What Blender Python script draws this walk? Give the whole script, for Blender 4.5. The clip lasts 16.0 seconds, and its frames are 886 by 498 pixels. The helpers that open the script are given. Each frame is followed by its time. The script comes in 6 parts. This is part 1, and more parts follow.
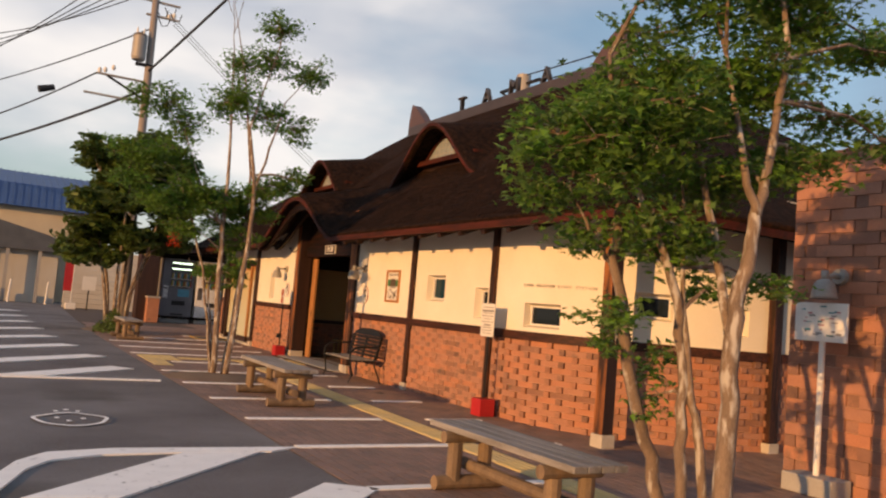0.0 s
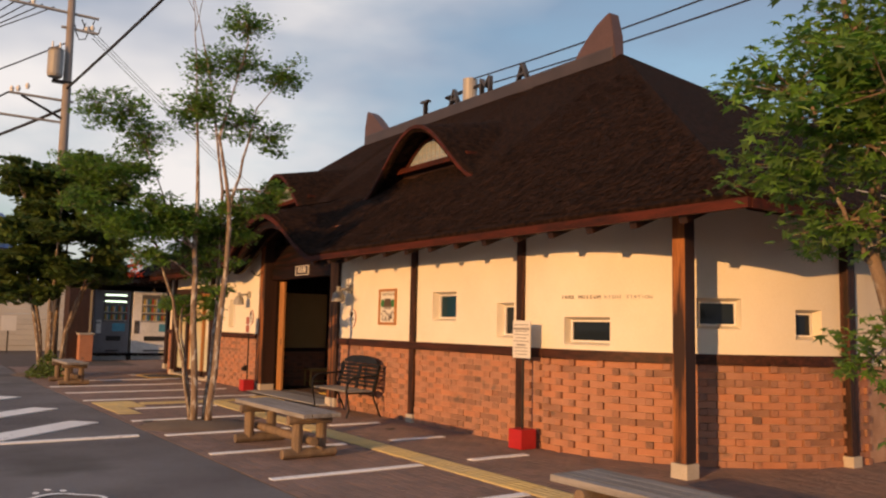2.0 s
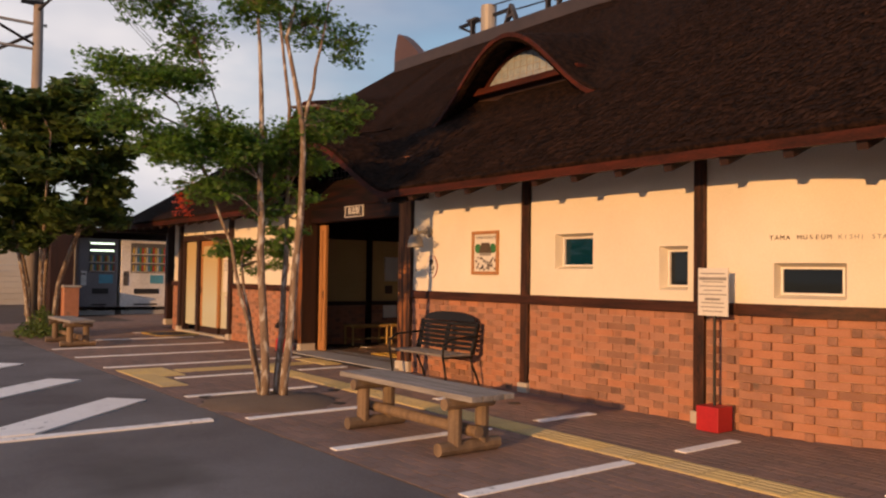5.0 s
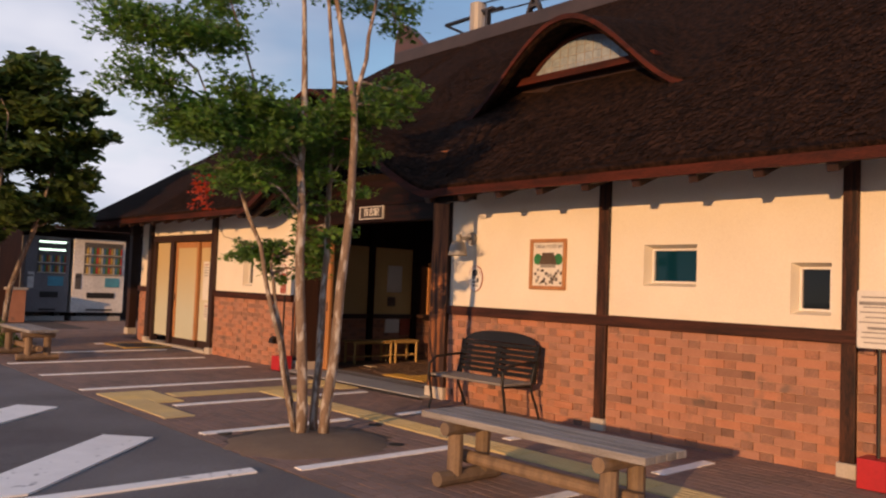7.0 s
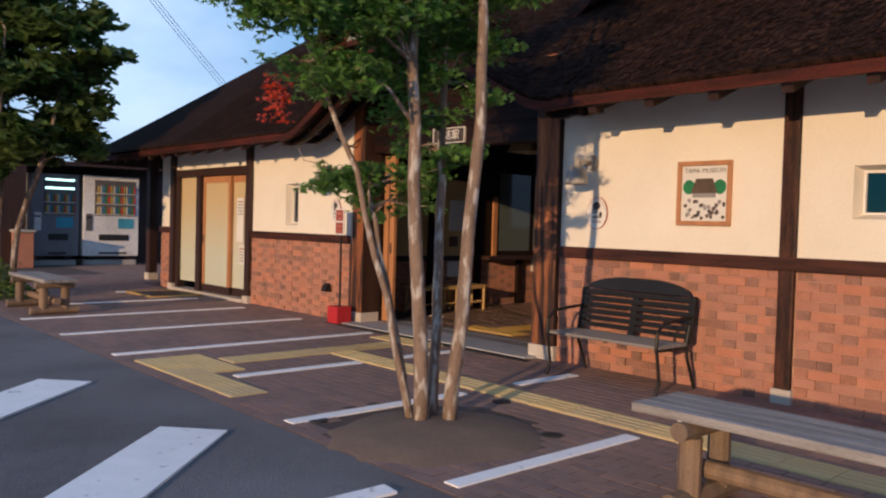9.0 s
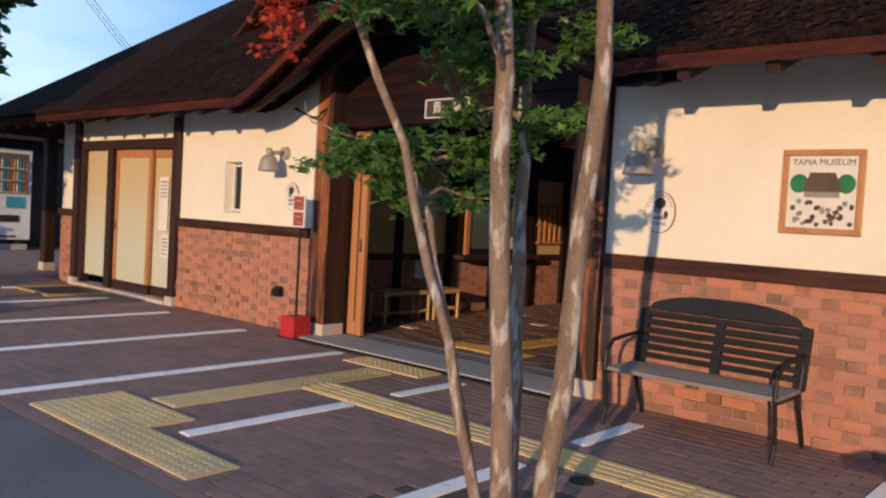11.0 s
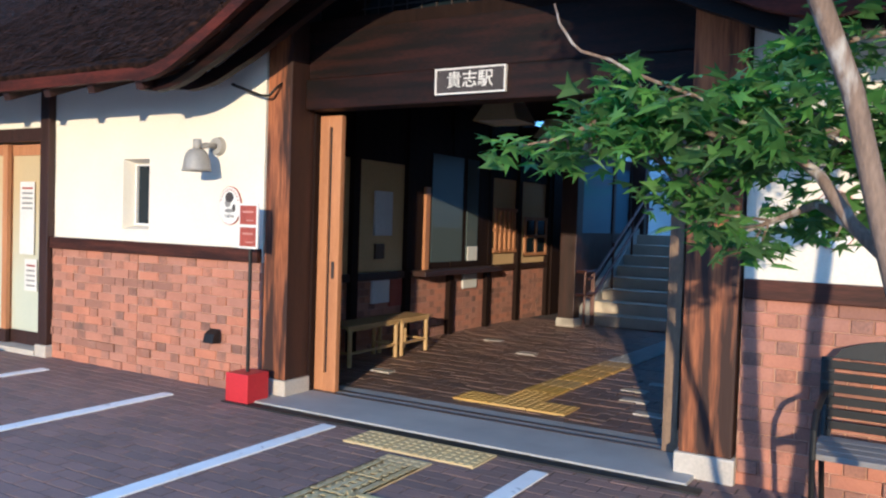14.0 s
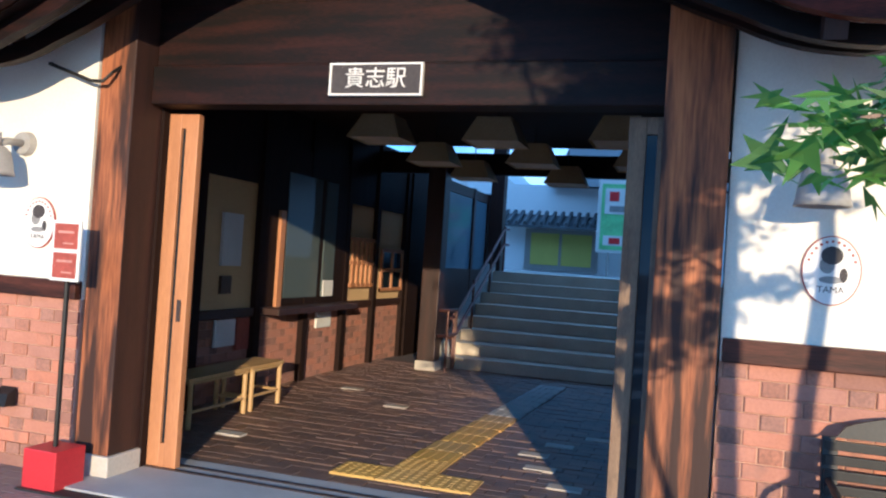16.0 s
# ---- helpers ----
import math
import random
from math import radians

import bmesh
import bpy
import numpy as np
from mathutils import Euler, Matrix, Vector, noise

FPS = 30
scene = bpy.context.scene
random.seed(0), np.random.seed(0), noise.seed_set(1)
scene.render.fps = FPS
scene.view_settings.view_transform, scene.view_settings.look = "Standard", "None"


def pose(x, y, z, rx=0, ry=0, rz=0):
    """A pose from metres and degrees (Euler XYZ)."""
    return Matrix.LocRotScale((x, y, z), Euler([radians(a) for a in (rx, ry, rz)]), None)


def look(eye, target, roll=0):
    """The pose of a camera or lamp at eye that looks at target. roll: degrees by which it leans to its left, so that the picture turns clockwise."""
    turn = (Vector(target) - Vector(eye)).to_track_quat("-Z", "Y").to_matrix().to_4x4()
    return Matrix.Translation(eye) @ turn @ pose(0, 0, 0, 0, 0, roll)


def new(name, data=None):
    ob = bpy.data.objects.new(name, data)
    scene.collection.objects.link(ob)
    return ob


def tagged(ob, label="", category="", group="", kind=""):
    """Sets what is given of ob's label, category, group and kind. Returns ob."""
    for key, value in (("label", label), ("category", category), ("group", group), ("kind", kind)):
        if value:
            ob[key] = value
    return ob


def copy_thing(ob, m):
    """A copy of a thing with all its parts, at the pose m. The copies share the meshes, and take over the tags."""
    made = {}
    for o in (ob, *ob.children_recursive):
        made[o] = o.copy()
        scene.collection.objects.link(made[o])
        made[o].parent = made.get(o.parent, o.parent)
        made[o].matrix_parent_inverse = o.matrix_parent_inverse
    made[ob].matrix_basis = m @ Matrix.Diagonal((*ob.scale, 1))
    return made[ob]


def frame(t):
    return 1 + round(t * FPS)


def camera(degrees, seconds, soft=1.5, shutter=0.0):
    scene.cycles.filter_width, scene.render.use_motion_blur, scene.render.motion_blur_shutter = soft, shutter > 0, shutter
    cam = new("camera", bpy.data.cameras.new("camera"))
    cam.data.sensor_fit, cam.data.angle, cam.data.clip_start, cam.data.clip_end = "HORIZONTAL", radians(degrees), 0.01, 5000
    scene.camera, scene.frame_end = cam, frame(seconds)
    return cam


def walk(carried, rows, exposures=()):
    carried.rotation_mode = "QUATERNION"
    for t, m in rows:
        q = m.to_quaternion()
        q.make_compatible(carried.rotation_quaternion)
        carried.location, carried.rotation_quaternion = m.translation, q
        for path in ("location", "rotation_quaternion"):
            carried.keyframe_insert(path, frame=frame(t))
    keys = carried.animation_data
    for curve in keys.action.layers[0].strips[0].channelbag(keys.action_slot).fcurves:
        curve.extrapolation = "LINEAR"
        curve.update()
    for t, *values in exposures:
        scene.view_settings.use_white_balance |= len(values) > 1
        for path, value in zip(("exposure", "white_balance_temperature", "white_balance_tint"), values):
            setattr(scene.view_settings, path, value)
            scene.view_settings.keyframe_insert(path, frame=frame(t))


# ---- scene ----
cam = camera(58.0, 16.0, soft=2.2)
U = 0.86  # plan units to metres
METRES, EYE, TILT, LEAN, TURN = 16.4 * U, 1.476 * U, 0.0, 0.0, -29.4
ROWS = [
    (0.0, 0.0, 0.0, 0.0, -0.37, 4.33, -4.89),
    (0.5, -0.0214, 0.0239, -0.0014, -2.67, 5.54, -4.85),
    (1.0, -0.0423, 0.0465, 0.0, -4.19, 5.74, -3.97),
    (1.5, -0.065, 0.065, 0.0036, -6.44, 6.17, -2.92),
    (2.0, -0.0798, 0.0905, 0.003, -5.75, 5.52, -1.19),
    (2.5, -0.0977, 0.1133, 0.0022, -6.87, 6.06, -2.83),
    (3.0, -0.1191, 0.1337, 0.0032, -8.77, 4.81, -1.22),
    (3.5, -0.1371, 0.1644, 0.0021, -6.59, 2.58, -1.58),
    (6.0, -0.2264, 0.3109, 0.001, -10.2, 2.16, -1.09),
    (6.5, -0.2438, 0.3398, 0.0008, -10.04, 2.76, -3.0),
    (7.0, -0.258, 0.3688, 0.0019, -12.75, 2.75, -2.24),
    (7.5, -0.2687, 0.4028, 0.0017, -10.03, -0.46, -2.05),
    (8.0, -0.286, 0.4333, 0.0012, -10.09, -1.5, -3.32),
    (8.5, -0.2951, 0.4693, -0.0007, -10.96, -1.49, -2.36),
    (11.0, -0.3258, 0.6464, 0.0015, -19.18, -2.31, -3.3),
    (11.5, -0.3309, 0.68, 0.0024, -18.53, -0.1, -3.68),
    (12.0, -0.3387, 0.7111, 0.0044, -23.57, -0.6, -3.23),
    (12.5, -0.3403, 0.7429, 0.005, -23.81, -0.09, -2.25),
    (13.0, -0.3489, 0.7715, 0.0047, -26.68, -0.4, -3.44),
    (13.5, -0.352, 0.793, 0.0045, -30.04, -0.72, -2.28),
    (14.0, -0.3535, 0.8135, 0.0049, -29.97, -1.94, -1.85),
    (14.5, -0.3609, 0.835, 0.0054, -35.34, -1.31, -2.44),
    (15.0, -0.3575, 0.8517, 0.0045, -38.43, -1.57, -2.8),
    (15.5, -0.3457, 0.8702, 0.0061, -39.47, 0.43, -2.71),
    (16.0, -0.3388, 0.8946, 0.0055, -43.03, 0.81, -3.78),
]
LIGHT = [(0.0, 0.27, 6900, 10), (3.5, 0.1, 6900, 13), (6.0, 0.07, 6500, 15), (7.5, 0.08, 5700, 14), (8.5, 0.1, 4850, 6), (11.0, 0.25, 4650, 2), (12.0, 0.22, 4550, 4), (12.5, 0.32, 4450, 2), (13.0, 0.6, 4200, -2), (13.5, 0.78, 3780, -5), (14.5, 1.0, 3720, -6), (15.0, 1.12, 3740, -6), (16.0, 1.2, 3800, -5)]
walk(cam, [(t, pose(0, 0, EYE, TILT, LEAN, TURN) @ pose(METRES * x, METRES * y, METRES * z, 90 + pitch, roll, yaw)) for t, x, y, z, yaw, pitch, roll in ROWS], LIGHT)

# ---- light ----
SUN_EL, SUN_AZ = radians(10.0), math.atan2(-1.0, -0.38)   # the sun stands behind the walker, low, over the car park
world = bpy.data.worlds.new("sky")
scene.world = world
world.use_nodes = True
wn, wl = world.node_tree.nodes, world.node_tree.links
wn.clear()
w_out, w_bg = wn.new("ShaderNodeOutputWorld"), wn.new("ShaderNodeBackground")
w_sky = wn.new("ShaderNodeTexSky")
w_sky.sky_type, w_sky.sun_disc = "NISHITA", False
w_sky.sun_elevation, w_sky.sun_rotation = SUN_EL, SUN_AZ
w_sky.air_density, w_sky.dust_density, w_sky.ozone_density = 1.0, 1.2, 1.5
w_tc, w_map = wn.new("ShaderNodeTexCoord"), wn.new("ShaderNodeMapping")
w_map.inputs["Scale"].default_value = (1.6, 1.6, 4.0)
w_n1, w_n2 = wn.new("ShaderNodeTexNoise"), wn.new("ShaderNodeTexNoise")
w_n1.inputs["Scale"].default_value, w_n1.inputs["Detail"].default_value = 1.5, 7.0
w_n2.inputs["Scale"].default_value, w_n2.inputs["Detail"].default_value = 0.8, 5.0
w_ramp, w_ramp2 = wn.new("ShaderNodeValToRGB"), wn.new("ShaderNodeValToRGB")
w_ramp.color_ramp.elements[0].position, w_ramp.color_ramp.elements[1].position = 0.28, 0.55
w_ramp2.color_ramp.elements[0].position, w_ramp2.color_ramp.elements[1].position = 0.48, 0.68
w_ramp2.color_ramp.elements[0].color = (1.5, 2.0, 2.9, 1)     # grey underside of the cloud deck
w_ramp2.color_ramp.elements[1].color = (5.2, 5.1, 5.2, 1)     # cloud tops lit by the low sun
w_mix = wn.new("ShaderNodeMix")
w_mix.data_type = "RGBA"
wl.new(w_tc.outputs["Generated"], w_map.inputs["Vector"])
wl.new(w_map.outputs["Vector"], w_n1.inputs["Vector"])
wl.new(w_map.outputs["Vector"], w_n2.inputs["Vector"])
wl.new(w_n1.outputs["Fac"], w_ramp.inputs["Fac"])
wl.new(w_n2.outputs["Fac"], w_ramp2.inputs["Fac"])
wl.new(w_ramp.outputs["Color"], w_mix.inputs["Factor"])
wl.new(w_sky.outputs["Color"], w_mix.inputs["A"])
wl.new(w_ramp2.outputs["Color"], w_mix.inputs["B"])
wl.new(w_mix.outputs["Result"], w_bg.inputs["Color"])
w_bg.inputs["Strength"].default_value = 0.15
wl.new(w_bg.outputs["Background"], w_out.inputs["Surface"])

sun = new("sun", bpy.data.lights.new("sun", "SUN"))
sun.data.energy, sun.data.angle, sun.data.color = 3.8, radians(0.6), (1.0, 0.525, 0.20)
sun.matrix_world = look((0, 0, 0), (math.cos(SUN_EL) * 1.0, math.cos(SUN_EL) * 0.38, -math.sin(SUN_EL) * 0.98))


# ---- materials ----
def mat(name, base, other=None, rough=0.75, scale=4.0, fine=60.0, bump=0.25, metal=0.0, stretch=(1, 1, 1), rand=0.0, island=0.0, spots=None, coat=0.0, spec=0.5, deep=0.01, span=(0.36, 0.68), odd=0.0):
    """A worn surface: two colours mixed by a coarse and a fine noise, with relief; rand varies it from piece to piece."""
    m = bpy.data.materials.new(name)
    m.use_nodes = True
    n, l = m.node_tree.nodes, m.node_tree.links
    p = n["Principled BSDF"]
    other = other or tuple(c * 0.62 for c in base)
    tc, mp = n.new("ShaderNodeTexCoord"), n.new("ShaderNodeMapping")
    mp.inputs["Scale"].default_value = stretch
    l.new(tc.outputs["Object"], mp.inputs["Vector"])
    a, b = n.new("ShaderNodeTexNoise"), n.new("ShaderNodeTexNoise")
    a.inputs["Scale"].default_value, a.inputs["Detail"].default_value = scale, 4.0
    b.inputs["Scale"].default_value, b.inputs["Detail"].default_value = fine, 5.0
    info = n.new("ShaderNodeObjectInfo")
    add = n.new("ShaderNodeVectorMath")
    mul = n.new("ShaderNodeMath")
    mul.operation, mul.inputs[1].default_value = "MULTIPLY", 37.0
    l.new(info.outputs["Random"], mul.inputs[0])
    l.new(mp.outputs["Vector"], add.inputs[0])
    l.new(mul.outputs[0], add.inputs[1])
    for t in (a, b):
        l.new(add.outputs["Vector"], t.inputs["Vector"])
    mix = n.new("ShaderNodeMath")
    mix.operation = "MULTIPLY_ADD"
    mix.inputs[1].default_value = 0.45
    l.new(b.outputs["Fac"], mix.inputs[0])
    half = n.new("ShaderNodeMath")
    half.operation, half.inputs[1].default_value = "MULTIPLY", 0.6
    l.new(a.outputs["Fac"], half.inputs[0])
    l.new(half.outputs[0], mix.inputs[2])
    ramp = n.new("ShaderNodeValToRGB")
    ramp.color_ramp.elements[0].position, ramp.color_ramp.elements[1].position = span
    ramp.color_ramp.elements[0].color, ramp.color_ramp.elements[1].color = (*other, 1), (*base, 1)
    l.new(mix.outputs[0], ramp.inputs["Fac"])
    col = ramp.outputs["Color"]
    if spots:
        sp, sr, sm = n.new("ShaderNodeTexNoise"), n.new("ShaderNodeValToRGB"), n.new("ShaderNodeMix")
        sm.data_type = "RGBA"
        sp.inputs["Scale"].default_value, sp.inputs["Detail"].default_value = spots[1], 5.0
        sr.color_ramp.elements[0].position, sr.color_ramp.elements[1].position = spots[2], spots[2] + 0.12
        l.new(add.outputs["Vector"], sp.inputs["Vector"])
        l.new(sp.outputs["Fac"], sr.inputs["Fac"])
        l.new(sr.outputs["Color"], sm.inputs["Factor"])
        l.new(col, sm.inputs["A"])
        sm.inputs["B"].default_value = (*spots[0], 1)
        col = sm.outputs["Result"]
    if rand or island:
        hsv, mr = n.new("ShaderNodeHueSaturation"), n.new("ShaderNodeMapRange")
        k = rand or island
        mr.inputs["To Min"].default_value, mr.inputs["To Max"].default_value = 1 - k, 1 + k
        if island:
            geo = n.new("ShaderNodeNewGeometry")
            l.new(geo.outputs["Random Per Island"], mr.inputs["Value"])
        else:
            l.new(info.outputs["Random"], mr.inputs["Value"])
        value = mr.outputs["Result"]
        if odd:                                # a few pieces burnt darker
            few, cut = n.new("ShaderNodeMath"), n.new("ShaderNodeMath")
            few.operation, few.inputs[1].default_value = "LESS_THAN", odd
            cut.operation, cut.inputs[1].default_value = "MULTIPLY_ADD", -0.25
            l.new(mr.inputs["Value"].links[0].from_socket, few.inputs[0])
            l.new(few.outputs[0], cut.inputs[0])
            l.new(value, cut.inputs[2])
            value = cut.outputs[0]
        l.new(value, hsv.inputs["Value"])
        hm = n.new("ShaderNodeMapRange")
        hm.inputs["To Min"].default_value, hm.inputs["To Max"].default_value = 1.08, 0.90
        l.new(mr.outputs["Result"], hm.inputs["Value"])
        hm.inputs["From Min"].default_value, hm.inputs["From Max"].default_value = 1 + k, 1 - k
        l.new(hm.outputs["Result"], hsv.inputs["Saturation"])
        l.new(col, hsv.inputs["Color"])
        col = hsv.outputs["Color"]
    l.new(col, p.inputs["Base Color"])
    p.inputs["Roughness"].default_value, p.inputs["Metallic"].default_value = rough, metal
    p.inputs["Coat Weight"].default_value, p.inputs["Specular IOR Level"].default_value = coat, spec
    if bump:
        bp = n.new("ShaderNodeBump")
        bp.inputs["Strength"].default_value, bp.inputs["Distance"].default_value = bump, deep
        l.new(mix.outputs[0], bp.inputs["Height"])
        l.new(bp.outputs["Normal"], p.inputs["Normal"])
    return m


def glass(name, colour=(0.8, 0.9, 0.95), rough=0.02, clear=0.0):
    m = bpy.data.materials.new(name)
    m.use_nodes = True
    p = m.node_tree.nodes["Principled BSDF"]
    p.inputs["Base Color"].default_value = (*colour, 1)
    p.inputs["Roughness"].default_value = rough
    p.inputs["Transmission Weight"].default_value = clear
    p.inputs["IOR"].default_value = 1.45
    p.inputs["Specular IOR Level"].default_value = 0.3
    return m


def glow(name, colour, strength):
    m = bpy.data.materials.new(name)
    m.use_nodes = True
    p = m.node_tree.nodes["Principled BSDF"]
    p.inputs["Base Color"].default_value = (*colour, 1)
    p.inputs["Emission Color"].default_value = (*colour, 1)
    p.inputs["Emission Strength"].default_value = strength
    return m


M_asphalt = mat("asphalt", (0.195, 0.195, 0.205), (0.085, 0.078, 0.083), 0.95, 0.7, 110, 0.9, deep=0.02, spots=((0.085, 0.083, 0.085), 0.55, 0.58))
M_paver = mat("paver_clay", (0.255, 0.172, 0.144), (0.178, 0.122, 0.104), 0.85, 2.0, 90, 0.35, island=0.15)
M_paver_one = mat("paver_clay_piece", (0.255, 0.172, 0.144), (0.178, 0.122, 0.104), 0.85, 2.0, 90, 0.35, rand=0.15)
M_joint = mat("paving_sand", (0.10, 0.075, 0.065), None, 0.95, 5, 120, 0.3)
M_hallpaver = mat("hall_paver", (0.21, 0.135, 0.096), (0.13, 0.086, 0.064), 0.55, 2.0, 90, 0.3, island=0.20, spec=0.3)
M_hallbed = mat("hall_bed", (0.085, 0.058, 0.044), None, 0.9, 5, 120, 0.3)
M_line = mat("white_road_paint", (0.94, 0.93, 0.91), (0.84, 0.83, 0.81), 0.8, 5, 120, 0.06, spots=((0.25, 0.24, 0.24), 14, 0.63))
M_tact = mat("yellow_tactile_tile", (0.63, 0.51, 0.24), (0.52, 0.41, 0.19), 0.75, 3, 80, 0.25, rand=0.1)
M_tact_hall = mat("golden_tactile_tile", (0.56, 0.37, 0.07), (0.44, 0.28, 0.05), 0.6, 3, 80, 0.25, rand=0.1)
M_plaster = mat("cream_plaster", (0.80, 0.75, 0.64), (0.70, 0.64, 0.53), 0.9, 1.3, 90, 0.22)
M_plaster_in = mat("hall_plaster", (0.62, 0.44, 0.20), (0.50, 0.34, 0.15), 0.9, 1.3, 90, 0.2)
SOOT = ((0.20, 0.125, 0.095), 4.0, 0.62)
M_brick = mat("brick_red", (0.43, 0.205, 0.13), (0.33, 0.152, 0.098), 0.9, 5, 70, 0.45, rand=0.11, spots=SOOT, odd=0.17)
M_brick_i = mat("brick_red_joined", (0.43, 0.205, 0.13), (0.33, 0.152, 0.098), 0.9, 5, 70, 0.45, island=0.11, spots=SOOT, odd=0.17)
M_brick_head = mat("brick_header", (0.36, 0.175, 0.115), (0.22, 0.115, 0.08), 0.9, 5, 70, 0.45, rand=0.12, span=(0.42, 0.62), odd=0.08)
M_brick_head_i = mat("brick_header_joined", (0.36, 0.175, 0.115), (0.22, 0.115, 0.08), 0.9, 5, 70, 0.45, island=0.12, span=(0.42, 0.62), odd=0.08)
M_mortar = mat("mortar", (0.52, 0.33, 0.23), (0.34, 0.19, 0.125), 0.95, 6, 120, 0.4)
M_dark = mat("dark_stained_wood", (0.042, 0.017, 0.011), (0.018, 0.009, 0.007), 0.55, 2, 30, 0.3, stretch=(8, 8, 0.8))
M_darkh = mat("dark_stained_beam", (0.023, 0.0062, 0.0038), (0.004, 0.0021, 0.0017), 0.6, 2, 30, 0.3, stretch=(8, 0.8, 8), spec=0.25, span=(0.46, 0.66))
M_railwood = mat("rail_timber", (0.085, 0.027, 0.014), (0.018, 0.0075, 0.005), 0.6, 3, 26, 0.35, stretch=(9, 0.6, 9), spec=0.3, span=(0.40, 0.70))
M_slim = mat("slim_post_timber", (0.085, 0.031, 0.015), (0.016, 0.008, 0.006), 0.6, 3, 24, 0.35, stretch=(8, 8, 0.7), spec=0.3, span=(0.46, 0.66))
# about half the tone of M_dark, for soffit, gable and hall
M_inside = mat("near_black_timber", (0.020, 0.0105, 0.0075), (0.010, 0.0055, 0.0045), 0.7, 2, 30, 0.3, stretch=(8, 8, 0.8), spec=0.12)
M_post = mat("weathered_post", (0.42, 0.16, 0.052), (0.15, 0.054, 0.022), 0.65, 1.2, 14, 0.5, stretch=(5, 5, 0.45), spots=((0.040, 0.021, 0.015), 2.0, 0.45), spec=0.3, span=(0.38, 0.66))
M_fascia = mat("red_brown_fascia", (0.085, 0.017, 0.008), (0.022, 0.007, 0.0045), 0.7, 2, 40, 0.2, stretch=(6, 0.8, 6), spec=0.2, span=(0.42, 0.64))
M_roof = mat("bark_thatch", (0.036, 0.0175, 0.0105), (0.0055, 0.0038, 0.003), 1.0, 14.0, 70, 1.0, spec=0.08, deep=0.06, span=(0.42, 0.64))
M_strip = mat("bark_strip", (0.042, 0.021, 0.013), (0.012, 0.007, 0.005), 1.0, 3.0, 60, 0.4, spec=0.08, island=0.55)
M_ridge = mat("ridge_metal", (0.08, 0.06, 0.055), (0.05, 0.04, 0.038), 0.45, 2, 40, 0.1, metal=0.3)
M_ear = mat("ear_copper", (0.11, 0.062, 0.055), (0.075, 0.043, 0.038), 0.5, 1.5, 30, 0.1)
M_letter = mat("letter_metal", (0.06, 0.055, 0.055), None, 0.5, 3, 40, 0.1)
M_grey_wood = mat("silvered_planks", (0.30, 0.285, 0.272), (0.17, 0.158, 0.148), 0.85, 2, 40, 0.45, stretch=(9, 0.9, 9), rand=0.12, span=(0.42, 0.62))
M_log = mat("peeled_log", (0.25, 0.175, 0.11), (0.12, 0.085, 0.058), 0.8, 3, 40, 0.4, stretch=(5, 5, 1.0), rand=0.15)
M_iron = mat("black_iron", (0.022, 0.021, 0.021), None, 0.5, 5, 80, 0.15, metal=0.4)
M_bslat = mat("bench_grey_slat", (0.27, 0.25, 0.235), (0.17, 0.152, 0.14), 0.75, 2, 40, 0.3, stretch=(9, 0.9, 9))
M_oak = mat("pale_door_wood", (0.48, 0.23, 0.085), (0.33, 0.15, 0.055), 0.5, 2, 25, 0.2, stretch=(7, 7, 0.7))
M_stone = mat("footing_stone", (0.55, 0.50, 0.43), (0.40, 0.36, 0.31), 0.85, 4, 70, 0.3)
M_sill = mat("threshold_granite", (0.44, 0.43, 0.41), (0.33, 0.32, 0.31), 0.7, 3, 140, 0.2)
M_white = mat("white_paint", (0.78, 0.76, 0.72), (0.66, 0.64, 0.60), 0.6, 2, 50, 0.08)
M_grey = mat("grey_enamel", (0.36, 0.34, 0.31), (0.28, 0.265, 0.245), 0.45, 2, 50, 0.08)
M_red = mat("red_box_paint", (0.46, 0.022, 0.026), (0.34, 0.016, 0.02), 0.45, 3, 50, 0.1)
M_paper = mat("paper", (0.72, 0.70, 0.66), (0.62, 0.60, 0.56), 0.8, 3, 50, 0.05)
M_ink = mat("ink", (0.06, 0.05, 0.05), None, 0.7, 3, 50, 0.0)
M_bark = mat("smooth_bark", (0.26, 0.185, 0.13), (0.13, 0.092, 0.066), 0.85, 4, 40, 0.6, stretch=(4, 4, 1.2), spots=((0.46, 0.42, 0.37), 5.5, 0.52))
M_leaf = mat("maple_leaf", (0.165, 0.31, 0.055), (0.085, 0.175, 0.034), 0.55, 1.5, 12, 0.0, island=0.35)
M_leafd = mat("broad_leaf", (0.15, 0.215, 0.055), (0.07, 0.12, 0.028), 0.5, 1.5, 12, 0.0, island=0.35)
M_leafr = mat("red_leaf", (0.62, 0.075, 0.025), (0.45, 0.05, 0.018), 0.6, 1.5, 12, 0.0, island=0.2)

def thin_leaf(m):
    """Lets some light through a leaf."""
    n, l = m.node_tree.nodes, m.node_tree.links
    p, out = n["Principled BSDF"], n["Material Output"]
    tr, mx = n.new("ShaderNodeBsdfTranslucent"), n.new("ShaderNodeMixShader")
    mx.inputs["Fac"].default_value = 0.45
    l.new(p.inputs["Base Color"].links[0].from_socket, tr.inputs["Color"])
    l.new(p.outputs["BSDF"], mx.inputs[1])
    l.new(tr.outputs["BSDF"], mx.inputs[2])
    l.new(mx.outputs["Shader"], out.inputs["Surface"])


